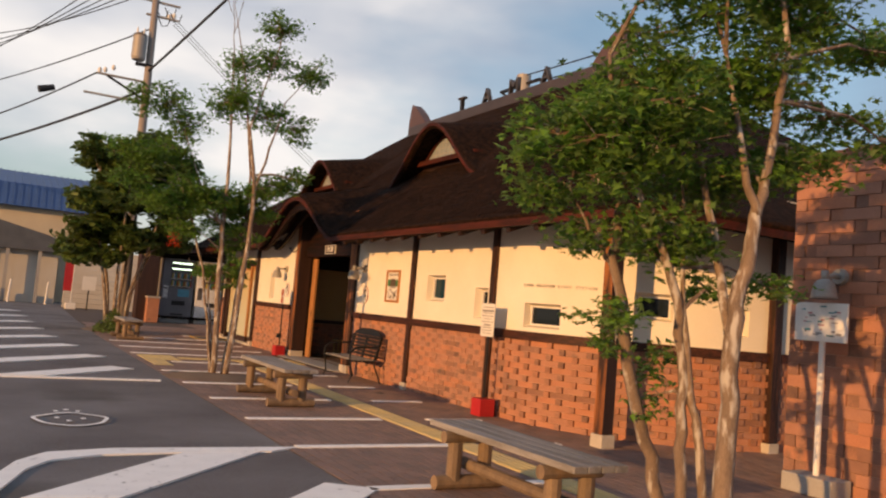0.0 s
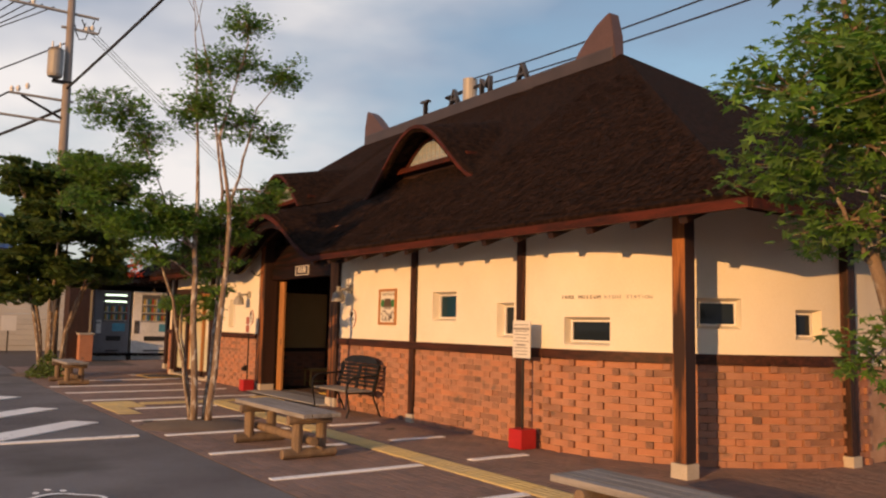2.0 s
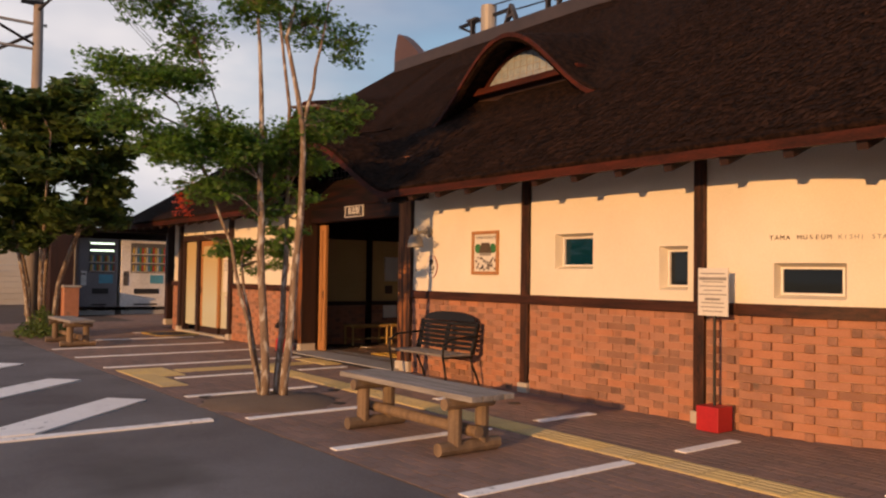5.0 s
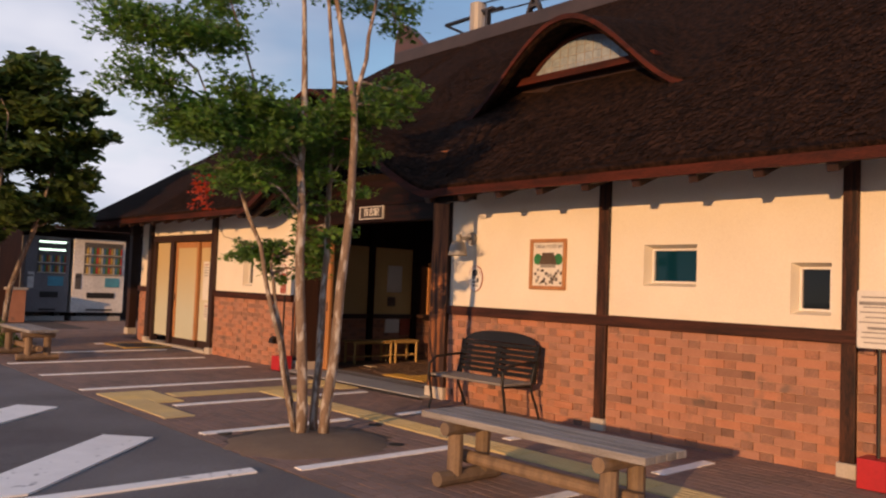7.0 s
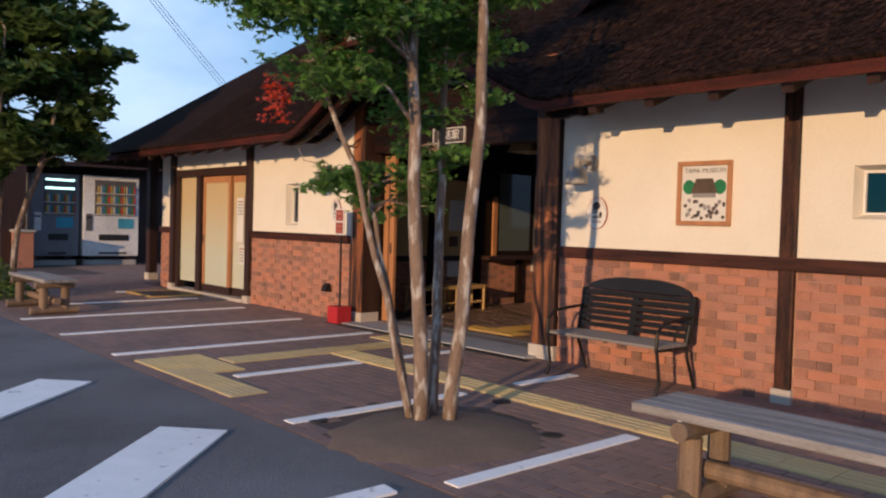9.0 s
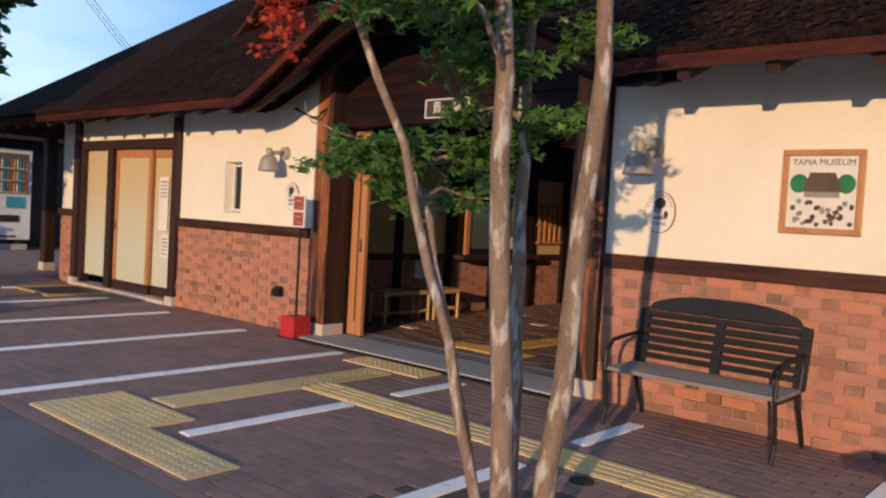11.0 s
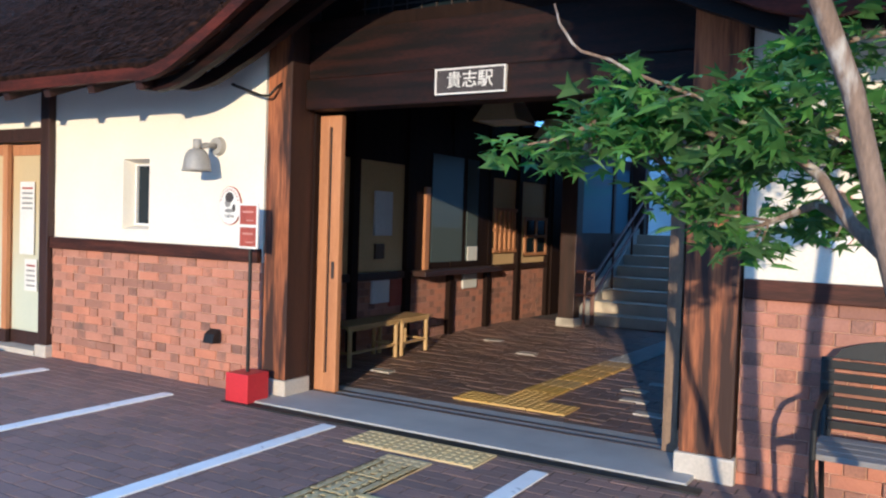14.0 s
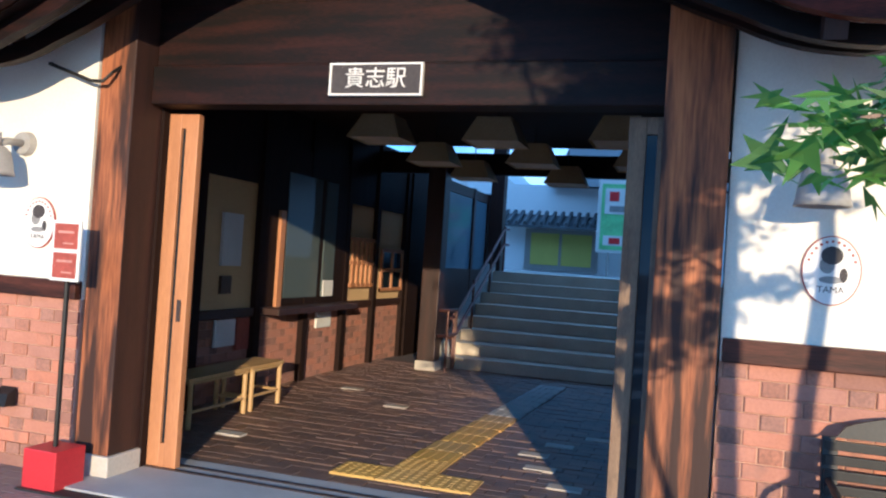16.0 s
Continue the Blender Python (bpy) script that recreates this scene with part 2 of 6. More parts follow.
for m in (M_leaf, M_leafd, M_leafr):
    thin_leaf(m)
M_soil = mat("bare_soil", (0.20, 0.145, 0.10), (0.13, 0.092, 0.068), 0.95, 3, 60, 0.6)
M_black = mat("rubber_black_and_unlit", (0.02, 0.02, 0.02), None, 0.6, 3, 50, 0.1)
M_winglass = glass("dark_window_glass", (0.012, 0.018, 0.025), 0.03)
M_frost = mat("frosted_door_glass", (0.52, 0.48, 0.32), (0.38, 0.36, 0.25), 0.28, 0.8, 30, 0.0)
# tint shifts from grey-green low down to orange higher up
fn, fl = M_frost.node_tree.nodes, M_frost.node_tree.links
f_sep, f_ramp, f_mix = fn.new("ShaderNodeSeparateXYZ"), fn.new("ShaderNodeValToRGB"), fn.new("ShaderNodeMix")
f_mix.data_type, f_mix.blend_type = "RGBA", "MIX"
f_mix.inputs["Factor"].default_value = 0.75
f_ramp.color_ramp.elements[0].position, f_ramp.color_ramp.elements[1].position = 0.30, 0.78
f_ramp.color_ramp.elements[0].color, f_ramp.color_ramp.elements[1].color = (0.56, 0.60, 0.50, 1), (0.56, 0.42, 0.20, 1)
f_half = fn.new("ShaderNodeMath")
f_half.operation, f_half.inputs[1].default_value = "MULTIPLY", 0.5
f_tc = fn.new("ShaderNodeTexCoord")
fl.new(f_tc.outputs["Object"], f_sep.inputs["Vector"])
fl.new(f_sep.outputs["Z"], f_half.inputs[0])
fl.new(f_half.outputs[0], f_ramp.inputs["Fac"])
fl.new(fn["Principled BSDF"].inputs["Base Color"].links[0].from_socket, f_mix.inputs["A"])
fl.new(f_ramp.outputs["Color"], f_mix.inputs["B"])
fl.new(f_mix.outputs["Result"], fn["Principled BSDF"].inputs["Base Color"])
M_concrete = mat("concrete", (0.42, 0.40, 0.37), (0.30, 0.285, 0.265), 0.85, 2, 90, 0.3)
M_pole = mat("concrete_pole", (0.30, 0.26, 0.23), (0.22, 0.19, 0.17), 0.85, 2, 60, 0.2)
M_step = mat("stair_stone", (0.64, 0.56, 0.44), (0.50, 0.43, 0.33), 0.75, 3, 80, 0.25)
M_wall_far = mat("far_render", (0.60, 0.52, 0.38), (0.48, 0.41, 0.30), 0.9, 0.6, 30, 0.1)
M_siding = mat("pale_siding", (0.55, 0.52, 0.46), (0.44, 0.41, 0.36), 0.8, 0.6, 30, 0.1)
M_blue_roof = mat("blue_sheet_roof", (0.045, 0.10, 0.26), (0.03, 0.07, 0.19), 0.45, 1, 30, 0.1)
M_tile = mat("grey_roof_tile", (0.10, 0.105, 0.115), (0.06, 0.063, 0.07), 0.5, 2, 30, 0.2)

M_ticket = glass("ticket_glass", (0.09, 0.11, 0.115), 0.04)
# reflected blue roof and rail are put into the screen's base colour
M_screen = glass("screen_glass", (0.16, 0.21, 0.27), 0.04)
M_rail = mat("handrail_steel", (0.10, 0.045, 0.035), None, 0.4, 4, 40, 0.05, metal=0.4)
M_yellow = mat("yellow_blind", (0.55, 0.52, 0.10), (0.48, 0.45, 0.09), 0.7, 2, 30, 0)
M_lime = mat("lime_print", (0.40, 0.72, 0.28), None, 0.6, 3, 30, 0)

# ---- builders ----
def thing(name, label, category, x=0.0, y=0.0, z=0.0, group="", kind="", turn=0.0):
    ob = new(name)
    ob.empty_display_size = 0.1
    ob.matrix_world = pose(x * U, y * U, z * U, 0, 0, turn)
    return tagged(ob, label, category, group, kind)


def part(name, bm, material, parent=None, label="", smooth=False):
    """Links a bmesh, in plan units from its parent's base, as one mesh object under a thing or a part."""
    me = bpy.data.meshes.new(name)
    bmesh.ops.scale(bm, vec=(U, U, U), verts=bm.verts)
    bmesh.ops.recalc_face_normals(bm, faces=bm.faces)
    bm.to_mesh(me)
    bm.free()
    me.materials.append(material)
    if smooth:
        for p in me.polygons:
            p.use_smooth = True
    ob = new(name, me)
    if parent:
        ob.parent = parent
    if label:
        ob["label"] = label
    return ob


def raw(name, verts, faces, material, parent=None, label="", smooth=False):
    me = bpy.data.meshes.new(name)
    me.from_pydata([(a * U, b * U, c * U) for a, b, c in verts], [], faces)
    me.materials.append(material)
    if smooth:
        for p in me.polygons:
            p.use_smooth = True
    ob = new(name, me)
    if parent:
        ob.parent = parent
    if label:
        ob["label"] = label
    return ob


def box(x0, y0, z0, x1, y1, z1, bm=None, bevel=0.0):
    own = bmesh.new()
    bmesh.ops.create_cube(own, size=1)
    for v in own.verts:
        v.co = ((x0 + x1) / 2 + v.co.x * (x1 - x0), (y0 + y1) / 2 + v.co.y * (y1 - y0), (z0 + z1) / 2 + v.co.z * (z1 - z0))
    if bevel:
        bmesh.ops.bevel(own, geom=own.edges[:], offset=bevel, segments=2, affect="EDGES", profile=0.6)
    return join(bm, own)


def join(bm, own):
    if bm is None:
        return own
    me = bpy.data.meshes.new("tmp")
    own.to_mesh(me)
    own.free()
    bm.from_mesh(me)
    bpy.data.meshes.remove(me)
    return bm


def tube(points, radii, n=8, bm=None, caps=True):
    """A round bar through points, with a radius at each."""
    bm = bm or bmesh.new()
    pts = [Vector(p) for p in points]
    if not hasattr(radii, "__len__"):
        radii = [radii] * len(pts)
    rings = []
    side = None
    for i, p in enumerate(pts):
        d = (pts[min(i + 1, len(pts) - 1)] - pts[max(i - 1, 0)]).normalized()
        if side is None:
            side = d.orthogonal().normalized()
        side = (side - d * side.dot(d)).normalized()
        up = d.cross(side)
        rings.append([bm.verts.new(p + (side * math.cos(2 * math.pi * k / n) + up * math.sin(2 * math.pi * k / n)) * radii[i]) for k in range(n)])
    for r0, r1 in zip(rings, rings[1:]):
        for k in range(n):
            bm.faces.new((r0[k], r0[(k + 1) % n], r1[(k + 1) % n], r1[k]))
    if caps:
        bm.faces.new(rings[0][::-1])
        bm.faces.new(rings[-1])
    return bm


def slab(outline, axis, a0, a1, bm=None):
    """A flat outline (list of 2D points) given depth along an axis."""
    bm = bm or bmesh.new()
    put = {"x": lambda p, a: (a, p[0], p[1]), "y": lambda p, a: (p[0], a, p[1]), "z": lambda p, a: (p[0], p[1], a)}[axis]
    lo = [bm.verts.new(put(p, a0)) for p in outline]
    hi = [bm.verts.new(put(p, a1)) for p in outline]
    bm.faces.new(lo[::-1])
    bm.faces.new(hi)
    for i in range(len(lo)):
        j = (i + 1) % len(lo)
        bm.faces.new((lo[i], lo[j], hi[j], hi[i]))
    return bm


def writing(text, size, material, m, depth=0.004, parent=None, name="lettering", spacing=1.0):
    """Raised letters with the built-in font, centred, at the pose m."""
    cu = bpy.data.curves.new(name, "FONT")
    cu.body, cu.size, cu.extrude, cu.align_x, cu.align_y = text, size, depth, "CENTER", "CENTER"
    cu.space_character = spacing
    tmp = new(name, cu)
    bpy.context.view_layer.update()
    me = bpy.data.meshes.new_from_object(tmp.evaluated_get(bpy.context.evaluated_depsgraph_get()))
    bpy.data.objects.remove(tmp)
    me.materials.clear()
    me.materials.append(material)
    ob = new(name, me)
    ob.parent = parent
    ob.matrix_local = m
    return ob

# ---- ground ----
FRONT, MID = 6.68, 17.4          # the facade's plane and the middle of the building
ground = thing("ground", "worn dark grey asphalt of the station forecourt", "ground", kind="structure")
part("asphalt", slab([(-900, -900), (900, -900), (900, 1400), (-900, 1400)], "z", -0.4, -0.012), M_asphalt, ground)
pavement = thing("pavement", "brown clay brick pavement in front of the station", "pavement", kind="structure")
part("paving_bed", slab([(2.72, -12), (24, -12), (24, 46), (3.4, 46), (2.98, 33), (2.74, 24)], "z", -0.3, -0.008), M_joint, pavement)


def marking(name, outline, label, group, material=M_line, z=0.004, parent=None):
    ob = part(name, slab(outline, "z", z - 0.02, z), material, parent)
    if parent is None:
        tagged(ob, label, "road marking", group, "structure")
    return ob


def rect(x0, y0, x1, y1):
    return [(x0, y0), (x1, y0), (x1, y1), (x0, y1)]


for k in range(-2, 11):                                   # parking bay lines across the pavement
    y = 7.66 + 1.757 * k
    x0 = 2.84 if y < 23 else (3.9 if y < 25 else 5.4)
    if abs(y - 16.45) < 0.3:
        marking("bay_line", rect(3.34, y - 0.06, 4.76, y + 0.06), "thin white bay line on brick pavement", "bay lines")
    elif y < 18:
        marking("bay_line", rect(x0, y - 0.06, 4.6, y + 0.06), "thin white bay line on brick pavement", "bay lines")
    if y < 18 and y > 7:
        marking("bay_line", rect(5.28, y - 0.06, 6.13, y + 0.06), "thin white bay line on brick pavement", "bay lines")
    if y >= 18:
        marking("bay_line", rect(x0, y - 0.06, 6.22, y + 0.06), "thin white bay line on brick pavement", "bay lines")

marking("road_line", [(-6, 13.05), (2.52, 13.02), (2.54, 13.16), (-6, 13.2)], "long white painted road line", "road lines")
for k, (x, y) in enumerate(((2.38, 14.72), (2.19, 16.9), (1.94, 19.35), (1.68, 21.9), (1.55, 24.9), (1.45, 28.2), (1.4, 31.8), (1.3, 36.0))):
    d = y - 13.26                                         # slanting stripes of the hatched road area
    marking("crossing_stripe", [(x, y), (x - 0.33, y + 0.36), (x - 0.33 - d - 0.36, 13.26), (x - d, 13.26)], "broad worn white stripe on asphalt", "crossing stripes")
edge = [((2.87, 7.64), (2.52, 7.44)), ((1.7, 7.66), (1.68, 7.44)), ((1.14, 7.67), (1.01, 7.39)), ((0.59, 7.53), (0.60, 7.20)), ((0.36, 7.2), (0.42, 6.90)), ((0.20, 6.7), (0.29, 6.45)), ((0.0, 5.9), (0.1, 5.8))]
for (a, b), (c, d) in zip(edge, edge[1:]):
    marking("road_line", [a, c, d, b], "curved white painted road line", "road lines")
marking("crossing_stripe", [(2.40, 7.425), (1.69, 7.425), (0.35, 6.0), (0.95, 5.9)], "broad worn white stripe on asphalt", "crossing stripes")
marking("crossing_stripe", [(2.92, 5.88), (2.55, 6.14), (0.9, 4.5), (1.25, 4.2)], "broad worn white stripe on asphalt", "crossing stripes")
ring = bmesh.new()
outer = [(0.93 + 0.37 * math.cos(a) * (1 + 0.06 * math.sin(5 * a)), 9.27 + 0.42 * math.sin(a) * (1 + 0.08 * math.cos(4 * a))) for a in [k * 2 * math.pi / 40 for k in range(40)]]
inner = [(0.93 + (a - 0.93) * 0.88, 9.27 + (b - 9.27) * 0.88) for a, b in outer]
vo, vi = [ring.verts.new((a, b, 0.004)) for a, b in outer], [ring.verts.new((a, b, 0.004)) for a, b in inner]
for k in range(40):
    ring.faces.new((vo[k], vo[(k + 1) % 40], vi[(k + 1) % 40], vi[k]))
for a, b in ((0.8, 9.35), (1.05, 9.3), (0.9, 9.15), (0.82, 9.8), (0.93, 9.9), (1.04, 9.8)):
    vs = [ring.verts.new((a + 0.03 * math.cos(q), b + 0.05 * math.sin(q), 0.004)) for q in [k * math.pi / 4 for k in range(8)]]
    ring.faces.new(vs)
tagged(part("painted_paw", ring, M_line), "white painted round outline on asphalt", "road marking", kind="structure")

# tactile guide tiles, 0.3 m square
guide = thing("tactile_paving", "faded yellow tactile guide tiles set in brick paving", "tactile paving", kind="structure")
T = 0.349


def tactile_mesh(dots):
    bm = box(-T / 2 + 0.004, -T / 2 + 0.004, -0.03, T / 2 - 0.004, T / 2 - 0.004, 0.006)
    for i in range(5 if dots else 4):
        if dots:
            for j in range(5):
                x, y = (i - 2) * T / 5.2, (j - 2) * T / 5.2
                box(x - 0.018, y - 0.018, 0.004, x + 0.018, y + 0.018, 0.010, bm)
        else:
            x = (i - 1.5) * T / 4.2
            box(x - 0.02, -T / 2 + 0.02, 0.004, x + 0.02, T / 2 - 0.02, 0.010, bm)
    ob = part("tactile_tile", bm, M_tact, guide)
    return ob


bar_tile, dot_tile = tactile_mesh(False), tactile_mesh(True)
used = {}


def lay(kind, x, y, turn=0, z=0.0):
    if kind in used:
        ob = kind.copy()
        scene.collection.objects.link(ob)
    else:
        ob = used[kind] = kind
    ob.matrix_local = pose(x * U, y * U, z * U, 0, 0, turn)
    return ob


y = 17.2
while y > -3.0:                                           # long strip beside the wall
    lay(bar_tile, 4.98 - (17.2 - y) * 0.020, y - T / 2)
    y -= T
for i in range(6):
    lay(bar_tile, 3.64 + T / 2 + i * T, 17.25, 90)
for i in range(3):
    lay(dot_tile, 5.0 + T * (0 if i == 0 else 1) + (T if i == 2 else 0), 17.25)
for i in range(3):
    lay(dot_tile, 6.12, 17.69 - i * T)
for i in range(6):
    lay(dot_tile, 3.06, 17.58 - i * T)
for i in range(3):
    lay(dot_tile, 3.06 + T, 17.58 - i * T)
gold_bar, gold_dot = tactile_mesh(False), tactile_mesh(True)
gold_bar.data.materials[0] = gold_dot.data.materials[0] = M_tact_hall
for i in range(3):
    lay(gold_dot, 7.72, 17.72 - i * T, 0, 0.022)
lay(gold_dot, 7.72 + T, 17.37, 0, 0.022)
for i in range(6):
    lay(gold_bar, 8.4 + i * T, 17.37 - i * 0.015, 90, 0.022)

stone_tile = tactile_mesh(False)
stone_tile.data.materials[0] = M_sill
for i in range(6, 13):
    lay(stone_tile, 8.4 + i * T, 17.37 - i * 0.015, 90, 0.022)

# ---- station walls ----
AX, AY, AR = 9.4, 9.7, 2.75       # the rounded corner: centre and radius
RAIL0, RAIL1 = 1.15, 1.27


def holed(name, y0, y1, z0, z1, holes, x0, x1, material, parent):
    """A straight wall in the facade's plane with openings right through it."""
    ys = sorted({y0, y1, *[h[0] for h in holes], *[h[1] for h in holes]})
    bm = bmesh.new()
    for a, b in zip(ys, ys[1:]):
        cuts = sorted((h[2], h[3]) for h in holes if h[0] <= a + 1e-6 and h[1] >= b - 1e-6)
        lo = z0
        for c0, c1 in cuts:
            if c0 > lo:
                box(x0, a, lo, x1, b, c0, bm)
            lo = c1
        if lo < z1:
            box(x0, a, lo, x1, b, z1, bm)
    bmesh.ops.remove_doubles(bm, verts=bm.verts, dist=0.0005)
    return part(name, bm, material, parent)


TOP = 3.3
wall_front = thing("wall_front", "cream plaster wall above red brick wainscot", "wall", kind="structure")
wins = [(11.67, 12.30, 1.61, 2.05), (10.33, 10.70, 1.385, 1.865)]
holed("plaster", 9.7, 15.37, RAIL0, TOP, wins, FRONT, FRONT + 0.22, M_plaster, wall_front)
wall_corner = thing("wall_corner", "rounded cream plaster corner over patterned brickwork", "wall", kind="structure")
wall_left = thing("wall_left", "cream plaster wall beside the station entrance", "wall", kind="structure")
holed("plaster", 19.35, 22.3, RAIL0, TOP, [(20.83, 21.21, 1.39, 2.07)], FRONT, FRONT + 0.22, M_plaster, wall_left)
part("plaster", box(FRONT, 22.3, 2.42, FRONT + 0.22, 25.5, TOP), M_plaster, wall_left)
wall_left_corner = thing("wall_left_corner", "rounded cream plaster corner at the far end", "wall", kind="structure")

# curved plaster with window openings cut by leaving out wall wedges
N = 60
angles = [270 - 90 * k / N for k in range(N + 1)]


FAR_Y, FAR_R = 25.8, 2.0            # the tighter rounded corner at the far end


def at_far(a, off=0.0):
    a = math.radians(a)
    return (FRONT + FAR_R + (FAR_R - off) * math.cos(a), FAR_Y - (FAR_R - off) * math.sin(a))


def at(a, off=0.0):
    a = math.radians(a)
    return (AX + (AR - off) * math.cos(a), AY + (AR - off) * math.sin(a))


corner_windows = [(187.5, 201.0, 1.33, 1.675), (222.0, 232.5, 1.56, 1.915), (246.0, 253.5, 1.45, 1.80)]


def corner_mesh(name, mirror, parent, wins, until):
    bm = bmesh.new()
    for k in range(N):
        a0, a1 = angles[k], angles[k + 1]
        mid = (a0 + a1) / 2
        if mid < until:
            continue
        p = at_far if mirror else at
        quad = [p(a0), p(a1), p(a1, 0.22), p(a0, 0.22)]
        spans = [(RAIL0, TOP)]
        for w0, w1, c0, c1 in wins:
            if w0 <= mid <= w1:
                spans = [(RAIL0, c0), (c1, TOP)]
        for s0, s1 in spans:
            slab(quad, "z", s0, s1, bm)
    bmesh.ops.remove_doubles(bm, verts=bm.verts, dist=0.0005)
    return part(name, bm, M_plaster, parent)


corner_mesh("plaster", False, wall_corner, corner_windows, 0)
corner_mesh("plaster", True, wall_left_corner, [], 0)
part("plaster", box(FRONT, 25.5, RAIL0, FRONT + 0.22, FAR_Y, TOP), M_plaster, wall_left_corner)
part("plaster", box(AX, AY - AR, RAIL0, 16.4, AY - AR + 0.22, TOP), M_plaster, wall_corner)
part("plaster", box(FRONT + FAR_R, FAR_Y + FAR_R - 0.22, 0, 16.4, FAR_Y + FAR_R, TOP), M_plaster, wall_left_corner)


# rails
def rail_arc(mirror, parent, until=180.0):
    bm = bmesh.new()
    ang = [a for a in angles if a >= until - 0.01]
    for a0, a1 in zip(ang, ang[1:]):
        p = at_far if mirror else at
        slab([p(a0, -0.06), p(a1, -0.06), p(a1, 0.02), p(a0, 0.02)], "z", RAIL0, RAIL1, bm)
    bmesh.ops.remove_doubles(bm, verts=bm.verts, dist=0.0005)
    part("rail", bm, M_railwood, parent)


rail_arc(False, wall_corner)
rail_arc(True, wall_left_corner)
part("rail", box(FRONT - 0.06, 25.64, RAIL0, FRONT + 0.02, FAR_Y, RAIL1), M_railwood, wall_left_corner)
part("rail", box(FRONT - 0.06, 9.7, RAIL0, FRONT + 0.02, 15.36, RAIL1, bevel=0.008), M_railwood, wall_front)
part("rail", box(FRONT - 0.06, 19.36, RAIL0, FRONT + 0.02, 22.3, RAIL1, bevel=0.008), M_railwood, wall_left)


# posts
def wall_post(x, y, w, d, z1, material, label, turn=0.0, foot=0.12):
    t = thing("post", label, "post", x, y, 0, "facade posts", turn=turn)
    shaft = part("shaft", box(-d / 2, -w / 2, foot, d / 2, w / 2, z1, bevel=0.012), material, t)
    if material is M_post:                     # street face gets the orange grain, all other faces the dark wood
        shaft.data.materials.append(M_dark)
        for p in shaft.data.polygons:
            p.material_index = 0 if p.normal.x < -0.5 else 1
    part("footing", box(-d / 2 - 0.02, -w / 2 - 0.02, -0.02, d / 2 + 0.02, w / 2 + 0.02, foot, bevel=0.012), M_stone, t, "pale stone footing")
    return t


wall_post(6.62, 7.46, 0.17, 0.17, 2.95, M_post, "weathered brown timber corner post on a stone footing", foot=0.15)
wall_post(7.28, 28.22, 0.2, 0.2, 2.95, M_dark, "dark timber corner post on a stone footing", foot=0.15)
wall_post(FRONT + 0.01, 10.16, 0.13, 0.13, 2.95, M_slim, "slim dark timber post between plaster panels")
wall_post(FRONT + 0.01, 12.81, 0.14, 0.13, 2.95, M_slim, "slim dark timber post between plaster panels")
wall_post(FRONT, 22.38, 0.15, 0.16, 2.95, M_dark, "slim dark timber post beside the glass doors")
wall_post(FRONT, 25.56, 0.16, 0.16, 2.95, M_dark, "slim dark timber post beside the glass doors")
wall_post(8.98, 6.97, 0.16, 0.16, 2.95, M_slim, "slim dark timber post on the rounded wall")
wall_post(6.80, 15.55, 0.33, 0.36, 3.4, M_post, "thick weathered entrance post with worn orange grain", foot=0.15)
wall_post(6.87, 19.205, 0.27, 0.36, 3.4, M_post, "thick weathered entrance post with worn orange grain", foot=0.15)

# entrance
threshold = thing("threshold", "grey granite threshold with sliding door tracks", "threshold", kind="structure")
part("sill", box(6.40, 15.6, -0.05, 7.35, 19.2, 0.02, bevel=0.01), M_sill, threshold)
part("track", box(7.02, 15.75, 0.018, 7.06, 19.04, 0.026), M_ridge, threshold)
part("track", box(7.14, 15.75, 0.018, 7.18, 19.04, 0.026), M_ridge, threshold)
part("drain", box(6.28, 15.5, -0.04, 6.395, 19.4, 0.008), M_black, threshold)
part("jamb", box(6.99, 19.045, 0.02, 7.2, 19.068, 2.5), M_inside, threshold)
lintel = thing("lintel", "dark red-brown entrance lintel beams", "beam", kind="structure")
part("beam", box(6.86, 15.69, 2.485, 7.06, 19.065, 2.745, bevel=0.012), M_darkh, lintel)
part("beam", box(6.90, 15.69, 2.75, 7.08, 19.065, 3.16, bevel=0.012), M_darkh, lintel)
sign = thing("station_sign", "small black nameboard with white Japanese characters", "sign", 6.85, 17.43, 2.636)
part("board", box(-0.02, -0.295, -0.09, 0.01, 0.295, 0.09), M_ink, sign)
fr = box(-0.03, -0.305, -0.1, 0.0, 0.305, -0.088)
for q in ((-0.305, 0.088, 0.305, 0.1), (-0.305, -0.088, -0.292, 0.088), (0.292, -0.088, 0.305, 0.088)):
    box(-0.03, q[0], q[1], 0.0, q[2], q[3], fr)
part("border", fr, M_white, sign)
writing("貴志駅", 0.135 * U, M_white, pose(-0.026 * U, 0, 0, 90, 0, -90), 0.003, sign)


def sliding_door(x, y, w, label, timber=M_oak):
    d = thing("sliding_door", label, "door", x, y, 0.026, "entrance doors")
    for a in (0, w - 0.1):
        part("stile", box(-0.03, a, 0, 0.03, a + 0.1, 2.43, bevel=0.006), timber, d)
    part("rail", box(-0.028, 0.1, 0, 0.028, w - 0.1, 0.16), timber, d)
    part("rail", box(-0.028, 0.1, 2.33, 0.028, w - 0.1, 2.43), timber, d)
    part("pane", box(-0.006, 0.1, 0.16, 0.006, w - 0.1, 2.33), M_winglass, d, "clear glass pane")
    part("handle", box(-0.04, 0.04, 1.0, -0.028, 0.07, 1.15), M_ridge, d, "small steel pull")
    return d


sliding_door(7.08, 18.81, 0.235, "open sliding door of orange-brown wood with glass")
sliding_door(7.04, 15.66, 0.26, "open sliding door of weathered wood with glass", M_log)

